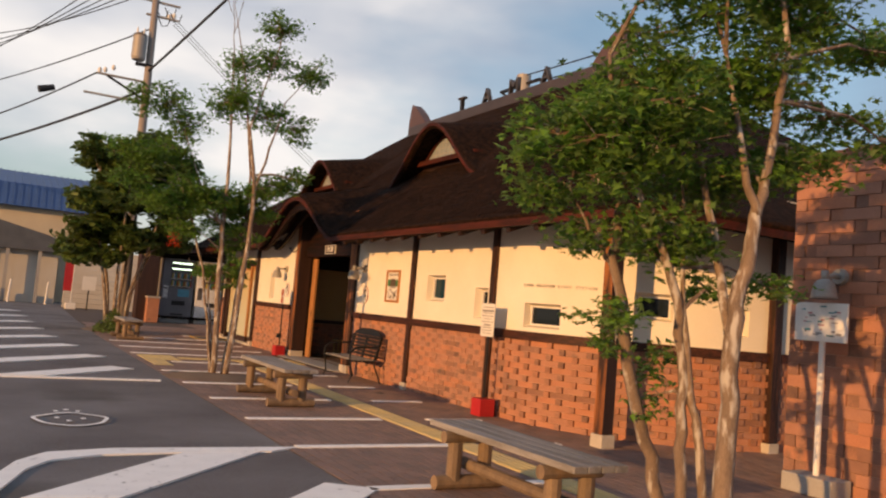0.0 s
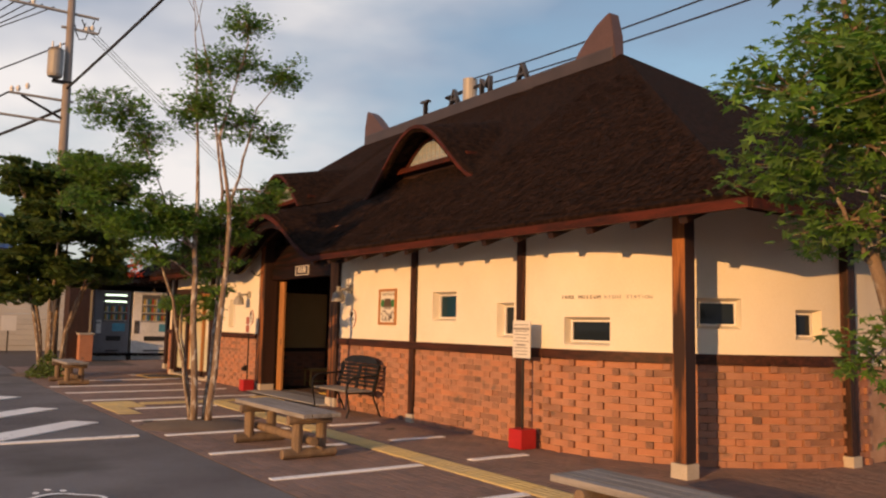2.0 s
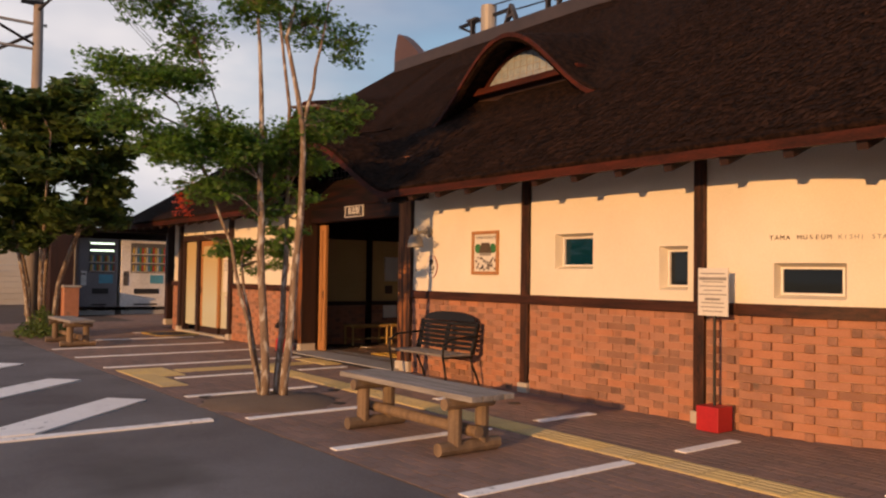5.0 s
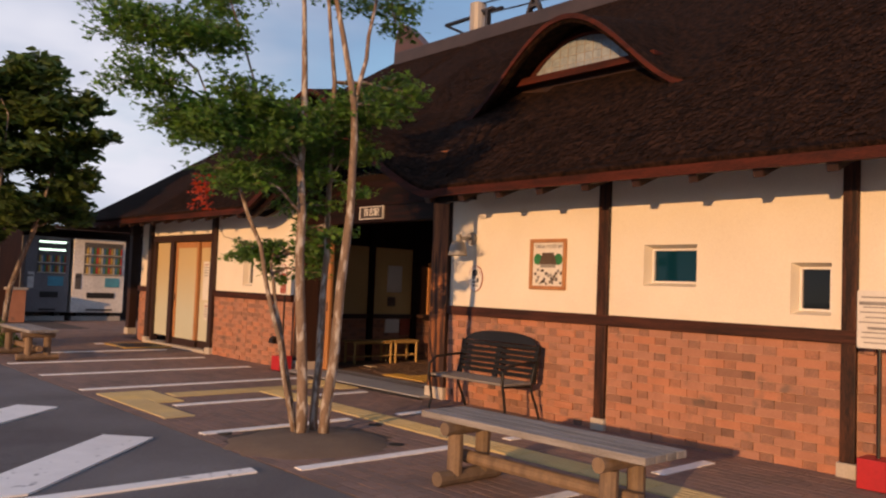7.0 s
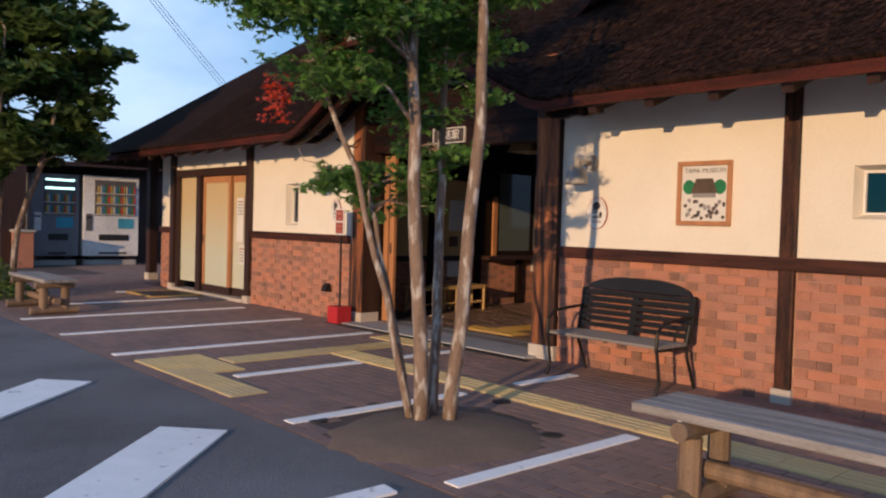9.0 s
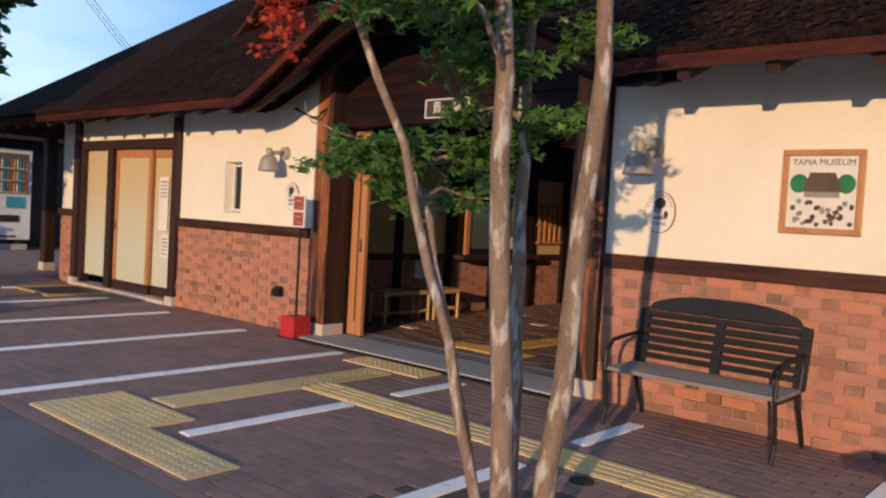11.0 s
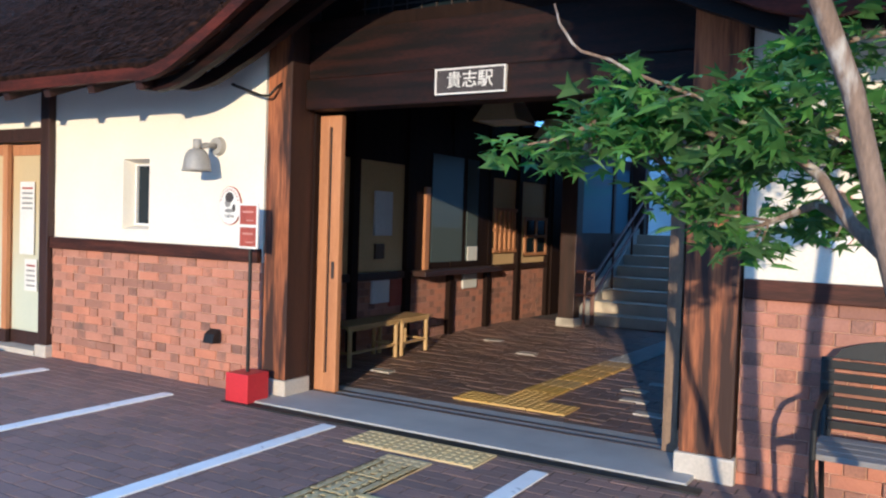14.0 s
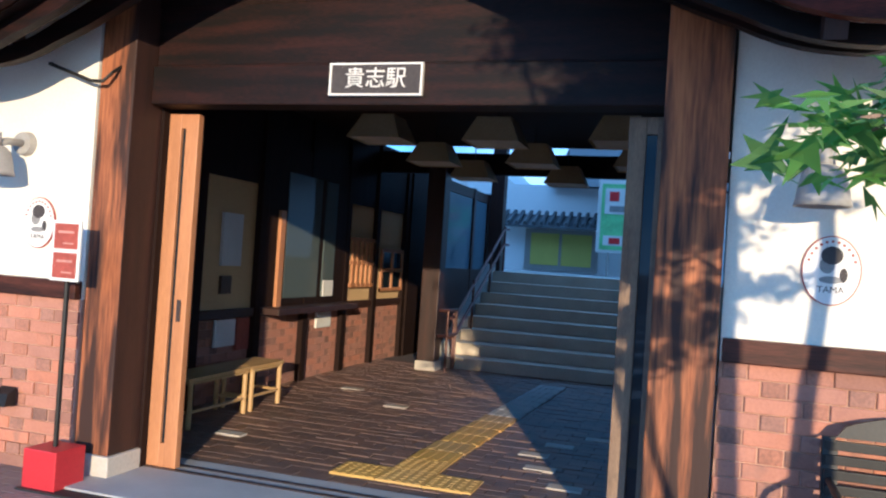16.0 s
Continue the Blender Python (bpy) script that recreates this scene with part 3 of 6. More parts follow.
# ---- roof ----
EX, EZ, RX, RZ = 5.85, 2.74, 11.1, 6.90      # eave and ridge: place and height
EY0, RY0 = 6.15, 12.4                         # hip end: eave and ridge end
EY1, RY1 = 2 * MID - EY0, 2 * MID - RY0
PITCH = (RZ - EZ) / (RX - EX)


def arch_bump(y):
    u = abs(y - MID) / 2.6
    return (0.5 * (1 + math.cos(math.pi * u))) ** 0.85 if u < 1 else 0.0


def roof_z(x, y):
    plane = EZ + (x - EX) * PITCH + 0.10 * (1 - min(1, (x - EX) / 1.5)) ** 2 * 0.5
    barrel = EZ + 1.05 * arch_bump(y) + (x - EX) * 0.22
    if arch_bump(y) <= 0:
        return plane
    d = plane - barrel
    k = 0.12
    return 0.5 * (plane + barrel + math.sqrt(d * d + k * k)) - 0.5 * k * max(0, 1 - arch_bump(y) * 6)


def x_top(y):
    if y < RY0:
        return EX + (y - EY0) * (RX - EX) / (RY0 - EY0)
    if y > RY1:
        return EX + (EY1 - y) * (RX - EX) / (EY1 - RY1)
    return RX


def roof_sheet(drop, inset=0.0):
    """The bark-covered slopes as one sheet, drop below the outer face."""
    ys = [EY0 + inset + (EY1 - EY0 - 2 * inset) * i / 180 for i in range(181)]
    ns = 36
    verts, faces = [], []
    for y in ys:
        xt = max(x_top(y), EX + inset)
        for j in range(ns + 1):
            x = EX + inset + (xt - EX - inset) * j / ns
            verts.append((x, y, roof_z(x, y) - drop))
    for i in range(180):
        for j in range(ns):
            a = i * (ns + 1) + j
            faces.append((a, a + 1, a + ns + 2, a + ns + 1))
    for side in (0, 1):                       # hip ends and the back slope
        base = len(verts)
        for i in range(25):
            s = i / 24
            y = (EY0 + inset + (RY0 - EY0) * s) if side == 0 else (EY1 - inset - (EY1 - RY1) * s)
            z = EZ + (RZ - EZ) * s - drop + 0.05 * (1 - min(1, s / 0.28)) ** 2
            xa = x_top(y)
            for j in range(17):
                verts.append((xa + (2 * RX - 2 * xa) * j / 16, y, z))
        for i in range(24):
            for j in range(16):
                a = base + i * 17 + j
                faces.append((a, a + 1, a + 18, a + 17))
    base = len(verts)
    back = 1.6                               # the back slope stops above the platform
    bx, bz = 2 * RX - EX - back, EZ + back * PITCH - drop
    verts += [(bx, EY0 + 1.87, bz), (bx, EY1 - 1.87, bz), (RX, RY1, RZ - drop), (RX, RY0, RZ - drop)]
    faces.append((base, base + 1, base + 2, base + 3))
    return verts, faces


roof = thing("roof", "steep dark brown bark-thatched hip roof with an arched eave", "roof", kind="structure")
v, f = roof_sheet(0.0)
covering = raw("bark_covering", v, f, M_roof, roof, smooth=True)
v, f = roof_sheet(0.17, 0.03)
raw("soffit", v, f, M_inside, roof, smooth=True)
rng = random.Random(77)
verts, faces = [], []
for k in range(26000):                         # lifted ends of the bark strips
    x = EX + 0.05 + 4.0 * rng.random() ** 1.25
    y = rng.uniform(EY0 + 0.1, 24.0)
    if x > x_top(y) - 0.12 or (7.2 < x < 9.9 and min(abs(y - 14.22), abs(y - (2 * MID - 14.22))) < 2.0):
        continue
    ln, wd, up = rng.uniform(0.05, 0.13), rng.uniform(0.008, 0.022), rng.uniform(0.004, 0.022)
    skew = rng.uniform(-0.03, 0.03)
    b0 = len(verts)
    for dx, dy, dz in ((ln, -wd, -0.002), (ln, wd, -0.002), (0, wd + skew, up), (0, skew - wd, up)):
        verts.append((x + dx, y + dy, roof_z(x + dx, y + dy) + dz))
    faces.append((b0, b0 + 3, b0 + 2, b0 + 1))
raw("bark_strips", verts, faces, M_strip, roof)["kind"] = "stuff"
bm = bmesh.new()
prev = None
for i in range(241):                           # fascia along the front eave, following the arch
    y = EY0 - 0.02 + (EY1 - EY0 + 0.04) * i / 240
    z = roof_z(EX, y)
    ring4 = [bm.verts.new(p) for p in ((EX - 0.03, y, z - 0.155), (EX - 0.03, y, z - 0.06), (EX + 0.03, y, z - 0.06), (EX + 0.03, y, z - 0.155))]
    if prev:
        for k in range(4):
            bm.faces.new((prev[k], prev[(k + 1) % 4], ring4[(k + 1) % 4], ring4[k]))
    if i in (0, 240):
        bm.faces.new(ring4)
    prev = ring4
part("fascia", bm, M_fascia, roof, "red-brown painted fascia board")
for back, depth in ((0.16, 0.20), (0.50, 0.24)):     # dark barge boards stepping back under the arch
    bm, prev = bmesh.new(), None
    for i in range(61):
        y = MID - 2.75 + 5.5 * i / 60
        z = roof_z(EX, y) + 0.22 * back - 0.17
        ring4 = [bm.verts.new(p) for p in ((EX + back, y, z - depth * (0.35 + 0.65 * arch_bump(y))), (EX + back, y, z + 0.02), (EX + back + 0.07, y, z + 0.02), (EX + back + 0.07, y, z - depth * (0.35 + 0.65 * arch_bump(y))))]
        if prev:
            for k in range(4):
                bm.faces.new((prev[k], prev[(k + 1) % 4], ring4[(k + 1) % 4], ring4[k]))
        if i in (0, 60):
            bm.faces.new(ring4)
        prev = ring4
    part("barge_board", bm, M_darkh, roof, "dark curved barge board")
for yy in (EY0, EY1):
    part("fascia", box(EX + 0.032, yy - 0.03, EZ - 0.105, 2 * RX - EX, yy + 0.03, EZ - 0.01), M_fascia, roof)
    part("thatch_edge", tube([(EX + 0.02, yy, EZ + 0.02), (RX, yy, EZ + 0.02), (2 * RX - EX, yy, EZ + 0.02)], 0.045, 6), M_roof, roof, smooth=True)
# rolled edge of the bark above the fascia
bm = tube([(EX + 0.02, EY0 + (EY1 - EY0) * i / 160, roof_z(EX, EY0 + (EY1 - EY0) * i / 160) - 0.03) for i in range(161)], 0.045, 6)
part("thatch_edge", bm, M_roof, roof, smooth=True)
rafter = None
for i in range(33):
    y = 6.9 + i * 0.625
    z = roof_z(EX, y)
    if arch_bump(y) > 0.0 and not (abs(y - MID) > 2.2):
        continue
    m = pose((EX + 0.05) * U, y * U, (EZ - 0.13) * U, 0, -math.degrees(math.atan(0.40)), 0)
    if rafter is None:
        rafter = part("rafter", box(0, -0.045, -0.045, 1.05, 0.045, 0.045), M_dark, roof)
        rafter.matrix_local = m
    else:
        r = rafter.copy()
        scene.collection.objects.link(r)
        r.matrix_local = m
part("ridge_beam", box(RX - 0.16, RY0 + 0.1, RZ - 0.15, RX + 0.16, RY1 - 0.1, RZ + 0.16, bevel=0.03), M_ridge, roof, "dark metal ridge cap")
for sgn, label in ((1, "ear"), (-1, "ear")):   # two ears on the ridge
    def yy(q, s=sgn):
        return MID - s * (MID - q)
    prof = [(12.46, 6.80), (12.50, 7.30), (12.60, 7.78), (12.72, 7.74), (12.95, 7.60), (13.20, 7.40), (13.42, 7.20), (13.60, 7.02), (13.64, 6.85)]
    bm = slab([(yy(a), b) for a, b in prof], "x", RX - 0.14, RX + 0.14)
    bmesh.ops.bevel(bm, geom=bm.edges[:], offset=0.02, segments=2, affect="EDGES")
    ear = part("roof_ear", bm, M_ear)
    tagged(ear, "pointed copper-brown ear ornament on the roof ridge", "roof ornament", "roof ears")
for ch, y in (("T", 19.30), ("A", 17.98), ("M", 16.70), ("A", 15.35)):
    cu = writing(ch, 0.60 * U, M_letter, pose(RX * U, y * U, (RZ + 0.36) * U, 90, 0, -90), 0.05, None, "roof_letter")
    tagged(cu, "dark metal capital letter standing on the roof ridge", "letter", "roof letters")


def dormer(yc):
    """An eyebrow dormer: arched hood, leaded window, sill."""
    d = thing("eyebrow_dormer", "arched eyebrow dormer with a leaded glass window in dark thatch", "dormer window", 0, yc, 0, "roof dormers")

    def hood(u):
        return 1.22 * (0.5 * (1 + math.cos(math.pi * min(1, abs(u) / 1.95)))) ** 0.85
    x0 = 7.5
    base = EZ + (x0 - EX) * PITCH
    verts, faces = [], []
    nu, nx = 56, 20
    for layer, drop in ((0, 0.0), (1, 0.13)):
        for i in range(nu + 1):
            u = -1.95 + 3.9 * i / nu
            for j in range(nx + 1):
                x = x0 + 2.3 * j / nx
                rise = hood(u) - 0.60 * (x - x0)
                rise = 0.5 * (rise - 0.03 + math.sqrt((rise + 0.03) ** 2 + 0.012)) - 0.03
                verts.append((x, u, EZ + (x - EX) * PITCH + rise - drop))
    row = nx + 1
    half = (nu + 1) * row
    for i in range(nu):
        for j in range(nx):
            a = i * row + j
            faces.append((a, a + 1, a + row + 1, a + row))
            faces.append((half + a, half + a + row, half + a + row + 1, half + a + 1))
        faces.append((i * row, (i + 1) * row, half + (i + 1) * row, half + i * row))
    raw("hood", verts, faces, M_roof, d, "bark-covered hood", smooth=True)
    prev, bm = None, bmesh.new()
    for i in range(nu + 1):
        u = -1.85 + 3.7 * i / nu
        z = base + 0.04 + hood(u)
        r4 = [bm.verts.new(p) for p in ((x0 - 0.03, u, z - 0.14), (x0 - 0.03, u, z - 0.07), (x0 + 0.05, u, z - 0.07), (x0 + 0.05, u, z - 0.14))]
        if prev:
            for k in range(4):
                bm.faces.new((prev[k], prev[(k + 1) % 4], r4[(k + 1) % 4], r4[k]))
        prev = r4
    part("rim", bm, M_fascia, d, "red-brown rim")
    xw, zs = 7.98, 4.60
    part("sill", box(xw - 0.16, -1.22, zs - 0.10, xw + 0.06, 1.22, zs), M_fascia, d)
    pts = [(-0.98 + 1.96 * i / 20, zs + 0.50 * (1 - abs(-1 + i / 10) ** 2.2)) for i in range(21)]
    part("pane", slab(pts, "x", xw, xw + 0.02), M_dorm, d, "leaded obscure glass, sky reflection put into its grey")
    fr = tube([(xw - 0.01, a, b) for a, b in pts], 0.04, 6)
    part("frame", fr, M_fascia, d)
    bm = None
    for i in range(-7, 8):
        u = i * 0.145
        h = 0.50 * (1 - min(1, abs(u / 0.98)) ** 2.2)
        if h > 0.05:
            bm = box(xw - 0.008, u - 0.004, zs, xw + 0.0, u + 0.004, zs + h, bm)
    for k in range(1, 5):
        w = 0.98 * max(0.05, 1 - k * 0.12 / 0.50) ** (1 / 2.2)
        bm = box(xw - 0.008, -w, zs + k * 0.12 - 0.004, xw, w, zs + k * 0.12 + 0.004, bm)
    part("leading", bm, M_grey, d, "grey lead cames")
    prof = [(u * 0.1, EZ + (xw - EX) * PITCH + max(hood(u * 0.1) - 0.36, -0.1)) for u in range(-17, 18)]
    part("back_panel", slab([(-1.7, 4.2)] + prof + [(1.7, 4.2)], "x", xw + 0.03, xw + 0.06), M_dark, d)
    return d


# grey base colour stands in for sky mirrored in the dormer panes
M_dorm = mat("sky_grey_leaded_glass", (0.36, 0.42, 0.47), (0.22, 0.27, 0.31), 0.15, 9, 40, 0.1)
dormer(14.22)
dormer(2 * MID - 14.22)

# porch gable: timber infill with a leaded light
gable = thing("porch_gable", "dark timber gable with a leaded glass band under the arch", "gable", kind="structure")
pts = [(MID - 1.66, 3.16)] + [(MID - 1.66 + 3.32 * i / 20, EZ + 1.05 * arch_bump(MID - 1.66 + 3.32 * i / 20) + 0.05) for i in range(21)] + [(MID + 1.66, 3.16)]
part("infill", slab(pts, "x", 7.0, 7.08), M_inside, gable)
part("leaded_light", slab([(MID - 1.2, 3.18), (MID + 1.2, 3.18), (MID + 1.0, 3.5), (MID, 3.62), (MID - 1.0, 3.5)], "x", 6.96, 6.99), M_winglass, gable, "dark leaded glass")
bm = None
for i in range(-8, 9):
    bm = box(6.945, MID + i * 0.14 - 0.006, 3.18, 6.955, MID + i * 0.14 + 0.006, 3.45 + 0.1 * (1 - abs(i) / 8), bm)
for k in range(3):
    bm = box(6.943, MID - 1.15, 3.2 + k * 0.11, 6.953, MID + 1.15, 3.21 + k * 0.11, bm)
part("leading", bm, M_ridge, gable, "grey lead cames")

# ---- hall inside ----
hall_floor = thing("floor", "dark brown brick hall floor", "floor", kind="structure")
part("floor_bed", box(7.35, 14.6, -0.2, 13.5, 20.1, 0.008), M_hallbed, hall_floor)
hall = thing("wall_hall_left", "hall wall of ochre plaster over brick with dark posts", "wall", kind="structure")
part("plaster", box(7.0, 20.0, 0.9, 15.2, 20.15, 3.2), M_plaster_in, hall)
part("brickwork", box(7.0, 20.02, 0.0, 15.2, 20.15, 0.86), M_mortar, hall)
part("rail", box(7.0, 19.95, 0.84, 14.9, 20.0, 0.93), M_dark, hall)
for x in (7.3, 8.80, 9.92, 11.02, 12.12, 13.15, 14.35):
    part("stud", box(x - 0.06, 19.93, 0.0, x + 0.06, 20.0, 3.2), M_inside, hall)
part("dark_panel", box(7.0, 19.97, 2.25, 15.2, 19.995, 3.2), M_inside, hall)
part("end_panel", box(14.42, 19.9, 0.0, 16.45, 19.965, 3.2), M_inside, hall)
# added out of view; runs past the hall to shade the steps
hall_r = thing("wall_hall_right", "unseen dark wall added right of hall and stairs to dim the steps", "wall", kind="structure")
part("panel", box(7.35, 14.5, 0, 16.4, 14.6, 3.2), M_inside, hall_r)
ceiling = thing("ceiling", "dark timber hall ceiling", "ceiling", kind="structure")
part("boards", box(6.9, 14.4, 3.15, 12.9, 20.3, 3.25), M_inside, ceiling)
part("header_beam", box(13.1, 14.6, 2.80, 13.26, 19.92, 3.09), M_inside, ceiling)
stairs = thing("stairs", "pale stone steps climbing to the platform", "stairs", kind="structure")
for k in range(8):
    part("step", box(13.5 + k * 0.36, 14.6, k * 0.18 - (0 if k else 0.1), 13.5 + k * 0.36 + 0.42 + (0 if k < 7 else 0.0), 18.9, (k + 1) * 0.18, bevel=0.012), M_step, stairs)
part("stringer", slab([(13.35, 0), (13.75, 0.3), (16.3, 1.62), (16.6, 1.62), (16.6, 0), (13.35, 0)][:5], "y", 18.9, 19.08), M_concrete, stairs)
part("platform", box(16.4, 10, 0, 24, 24, 1.44), M_concrete, stairs)


# ---- trees ----
def leaf_shape(maple):
    if maple:                                  # five-pointed leaf
        pts = []
        for k in range(5):
            a = math.radians(-110 + 55 * k)
            r = (0.75, 0.95, 1.1, 0.95, 0.75)[k]
            pts.append((r * math.sin(a), r * math.cos(a)))
            if k < 4:
                b = a + math.radians(27)
                pts.append((0.33 * math.sin(b), 0.33 * math.cos(b)))
        return [(0, -0.25)] + pts
    return [(0, -0.9), (-0.42, -0.2), (-0.3, 0.5), (0, 1.0), (0.3, 0.5), (0.42, -0.2)]


def soft(rng, s):
    return max(-1.7 * s, min(1.7 * s, rng.gauss(0, s)))


def tree(label, base, stems, clumps, leaf, size, per, material, seed, maple=True, group="street trees", extra=None):
    """stems: lists of (x, y, z, radius) from the ground up; clumps: (x, y, z, spread, height) sprays of leaves."""
    rng = random.Random(seed)
    t = thing("tree", label, "tree", base[0], base[1], 0, group)
    tips = []
    for s in stems:
        pts = [(a - base[0], b - base[1], c) for a, b, c, r in s]
        fine, rad = [], []
        for (p, q), (r0, r1) in zip(zip(pts, pts[1:]), zip([k[3] for k in s], [k[3] for k in s][1:])):
            for i in range(3):
                w = i / 3
                j = 0.015 if fine else 0
                fine.append(tuple(p[d] + (q[d] - p[d]) * w + rng.uniform(-j, j) for d in range(3)))
                rad.append(r0 + (r1 - r0) * w)
        fine.append(pts[-1])
        rad.append(s[-1][3])
        rad = [0.85 * q for q in rad]
        part("stem", tube(fine, rad, 8), M_bark, t, smooth=True)
        tips += fine[len(fine) // 2:]
    twigs = bmesh.new()
    verts, faces = [], []
    outline = leaf_shape(maple)
    for cx, cy, cz, spread, height in clumps:
        c = Vector((cx - base[0], cy - base[1], cz))
        near = min(tips, key=lambda p: (Vector(p) - c).length + 0.8 * max(0, p[2] - c.z))
        a = Vector(near)
        mid = a.lerp(c, 0.5) + Vector((rng.uniform(-.08, .08), rng.uniform(-.08, .08), 0.06))
        tube([a, mid, c], [0.016, 0.011, 0.005], 5, twigs)
        count = int(per * spread * spread * 4)
        subs = [c + Vector((soft(rng, 0.42) * spread, soft(rng, 0.42) * spread, soft(rng, 0.42) * height)) for _ in range(max(5, count // 18))]
        for sc in subs:
            tube([c.lerp(mid, rng.uniform(0, 0.5)), sc], [0.005, 0.002], 3, twigs, caps=False)
        for k in range(count):
            sc = subs[k % len(subs)]
            r = 0.13 * spread + 0.038
            p = sc + Vector((soft(rng, r), soft(rng, r), soft(rng, r * 0.42)))
            s = size * rng.uniform(0.65, 1.25)
            q = Euler((rng.gauss(0, 0.45), rng.gauss(0, 0.45), rng.uniform(0, 6.28))).to_matrix()
            b0 = len(verts)
            for lx, ly in outline:
                fold = -0.25 * abs(lx) - 0.12 * ly * ly
                verts.append(tuple(p + q @ Vector((lx * s, ly * s, fold * s))))
            faces.append(tuple(range(b0, len(verts))))
    part("twig_mass", twigs, M_bark, t)["kind"] = "stuff"
    ob = raw("crown", verts, faces, material, t)
    if extra:
        for cx, cy, cz, n, m2 in extra:
            verts, faces = [], []
            for k in range(n):
                p = Vector((cx - base[0] + soft(rng, 0.065), cy - base[1] + soft(rng, 0.065), cz + soft(rng, 0.10)))
                q = Euler((rng.gauss(0, 0.6), rng.gauss(0, 0.6), rng.uniform(0, 6.28))).to_matrix()
                b0 = len(verts)
                for lx, ly in outline:
                    verts.append(tuple(p + q @ Vector((lx * size, ly * size, -0.2 * abs(lx) * size)) * 0.62))
                faces.append(tuple(range(b0, len(verts))))
            raw("red_spray", verts, faces, m2, t, "spray of red leaves")["kind"] = "stuff"
    return t


B = (3.63, 14.08)
stems = [
    [(3.56, 14.14, -.05, .036), (3.45, 14.35, .9, .030), (3.33, 14.59, 1.86, .026), (3.12, 14.9, 2.7, .022), (2.75, 15.0, 3.6, .010)],
    [(3.60, 14.20, -.05, .028), (3.52, 14.35, .8, .024), (3.43, 14.5, 1.5, .022), (3.55, 14.75, 1.76, .012), (3.45, 15.2, 1.75, .005)],
    [(3.55, 14.8, 1.80, .007), (3.32, 15.0, 1.88, .005), (3.21, 15.14, 1.94, .004), (3.20, 15.2, 2.06, .003)],
    [(3.57, 14.05, -.05, .068), (3.54, 14.10, 1.0, .060), (3.51, 14.14, 2.18, .052), (3.5, 14.2, 3.6, .036), (3.42, 14.3, 5.6, .010)],
    [(3.76, 14.14, -.05, .052), (3.84, 14.22, .7, .046), (3.90, 14.28, 1.31, .042), (3.96, 14.33, 2.05, .038), (3.92, 14.3, 3.6, .028), (3.65, 14.2, 5.2, .016), (3.3, 14.2, 6.6, .006)],
    [(3.75, 13.95, -.05, .066), (3.82, 13.90, 1.1, .058), (3.88, 13.85, 2.25, .050), (3.92, 13.9, 3.3, .042), (3.78, 14.1, 4.4, .028), (4.1, 14.2, 5.6, .010)],
    [(3.92, 13.9, 3.3, .030), (4.15, 14.0, 4.1, .024), (4.4, 14.2, 5.0, .012), (4.9, 14.3, 5.7, .005)],
    [(3.42, 14.3, 5.5, .012), (3.34, 14.25, 6.3, .008), (3.22, 14.2, 7.1, .004)],
    [(3.36, 14.26, 6.1, .008), (3.48, 14.3, 6.7, .006), (3.52, 14.3, 7.2, .003)],
    [(3.32, 14.24, 6.4, .007), (3.08, 14.2, 6.8, .005), (2.95, 14.2, 7.0, .003)],
    [(3.30, 14.2, 6.6, .007), (3.36, 14.2, 7.0, .005), (3.38, 14.2, 7.5, .003)],
    [(3.50, 14.15, 2.6, .022), (3.1, 14.3, 3.2, .016), (2.7, 14.3, 4.2, .010), (2.2, 14.3, 4.7, .005)],
]
clumps = [(x, 14.3 + dy, z, s, 0.14) for x, dy, z, s in (
    (4.24, 0, 6.4, .34), (4.2, .1, 5.75, .36), (4.85, 0, 5.65, .36), (3.58, .1, 5.55, .34), (3.6, -.1, 4.95, .36), (2.45, 0, 4.65, .34), (2.8, .2, 4.3, .36),
    (4.65, 0, 4.55, .3), (4.1, 0, 4.7, .36), (3.35, 0, 4.8, .34), (2.95, 0, 3.25, .42), (3.4, .1, 3.05, .46), (4.0, -.1, 3.3, .40), (2.0, 0, 4.65, .28),
    (2.9, -.1, 2.9, .44), (2.45, 0, 2.9, .40), (3.35, .3, 3.15, .42), (3.75, .3, 3.0, .42), (4.4, 0, 3.5, .36), (4.15, .1, 2.95, .36), (2.15, 0, 3.7, .40),
    (2.55, .1, 3.8, .36), (1.9, 0, 3.25, .34), (1.8, .2, 3.75, .32), (4.72, 0, 3.65, .28), (3.6, .2, 2.65, .36), (2.3, 0, 3.0, .38), (2.8, 0, 2.55, .34))]
clumps = [(x, y, z, s * (1.12 if z < 4.2 else 1.3), 0.24 if z < 4.2 else 0.34) for x, y, z, s, h in clumps]
clumps += [(x + 0.12, y - 0.25, z - 0.06, s * 0.6, 0.14) for x, y, z, s, h in clumps if z < 4.2]
clumps += [(3.45, 15.30, 1.77, .13, .05), (3.48, 15.14, 1.79, .21, .09), (3.45, 15.04, 1.86, .18, .07), (3.52, 14.96, 1.79, .23, .11), (3.58, 14.76, 1.84, .25, .12), (3.60, 14.86, 1.74, .2, .08), (3.7, 15.0, 1.64, .12, .05), (3.72, 14.85, 1.56, .14, .06), (3.95, 14.6, 1.75, .2, .08), (3.95, 14.15, 2.0, .2, .1), (4.1, 14.0, 2.45, .2, .1), (3.7, 14.4, 2.3, .3, .12), (3.9, 14.6, 1.87, .17, .07), (3.95, 14.46, 1.76, .15, .06), (3.95, 14.62, 1.6, .2, .07), (3.95, 14.42, 1.98, .15, .06), (3.95, 14.7, 2.08, .2, .08), (3.9, 14.33, 1.85, .11, .05)]
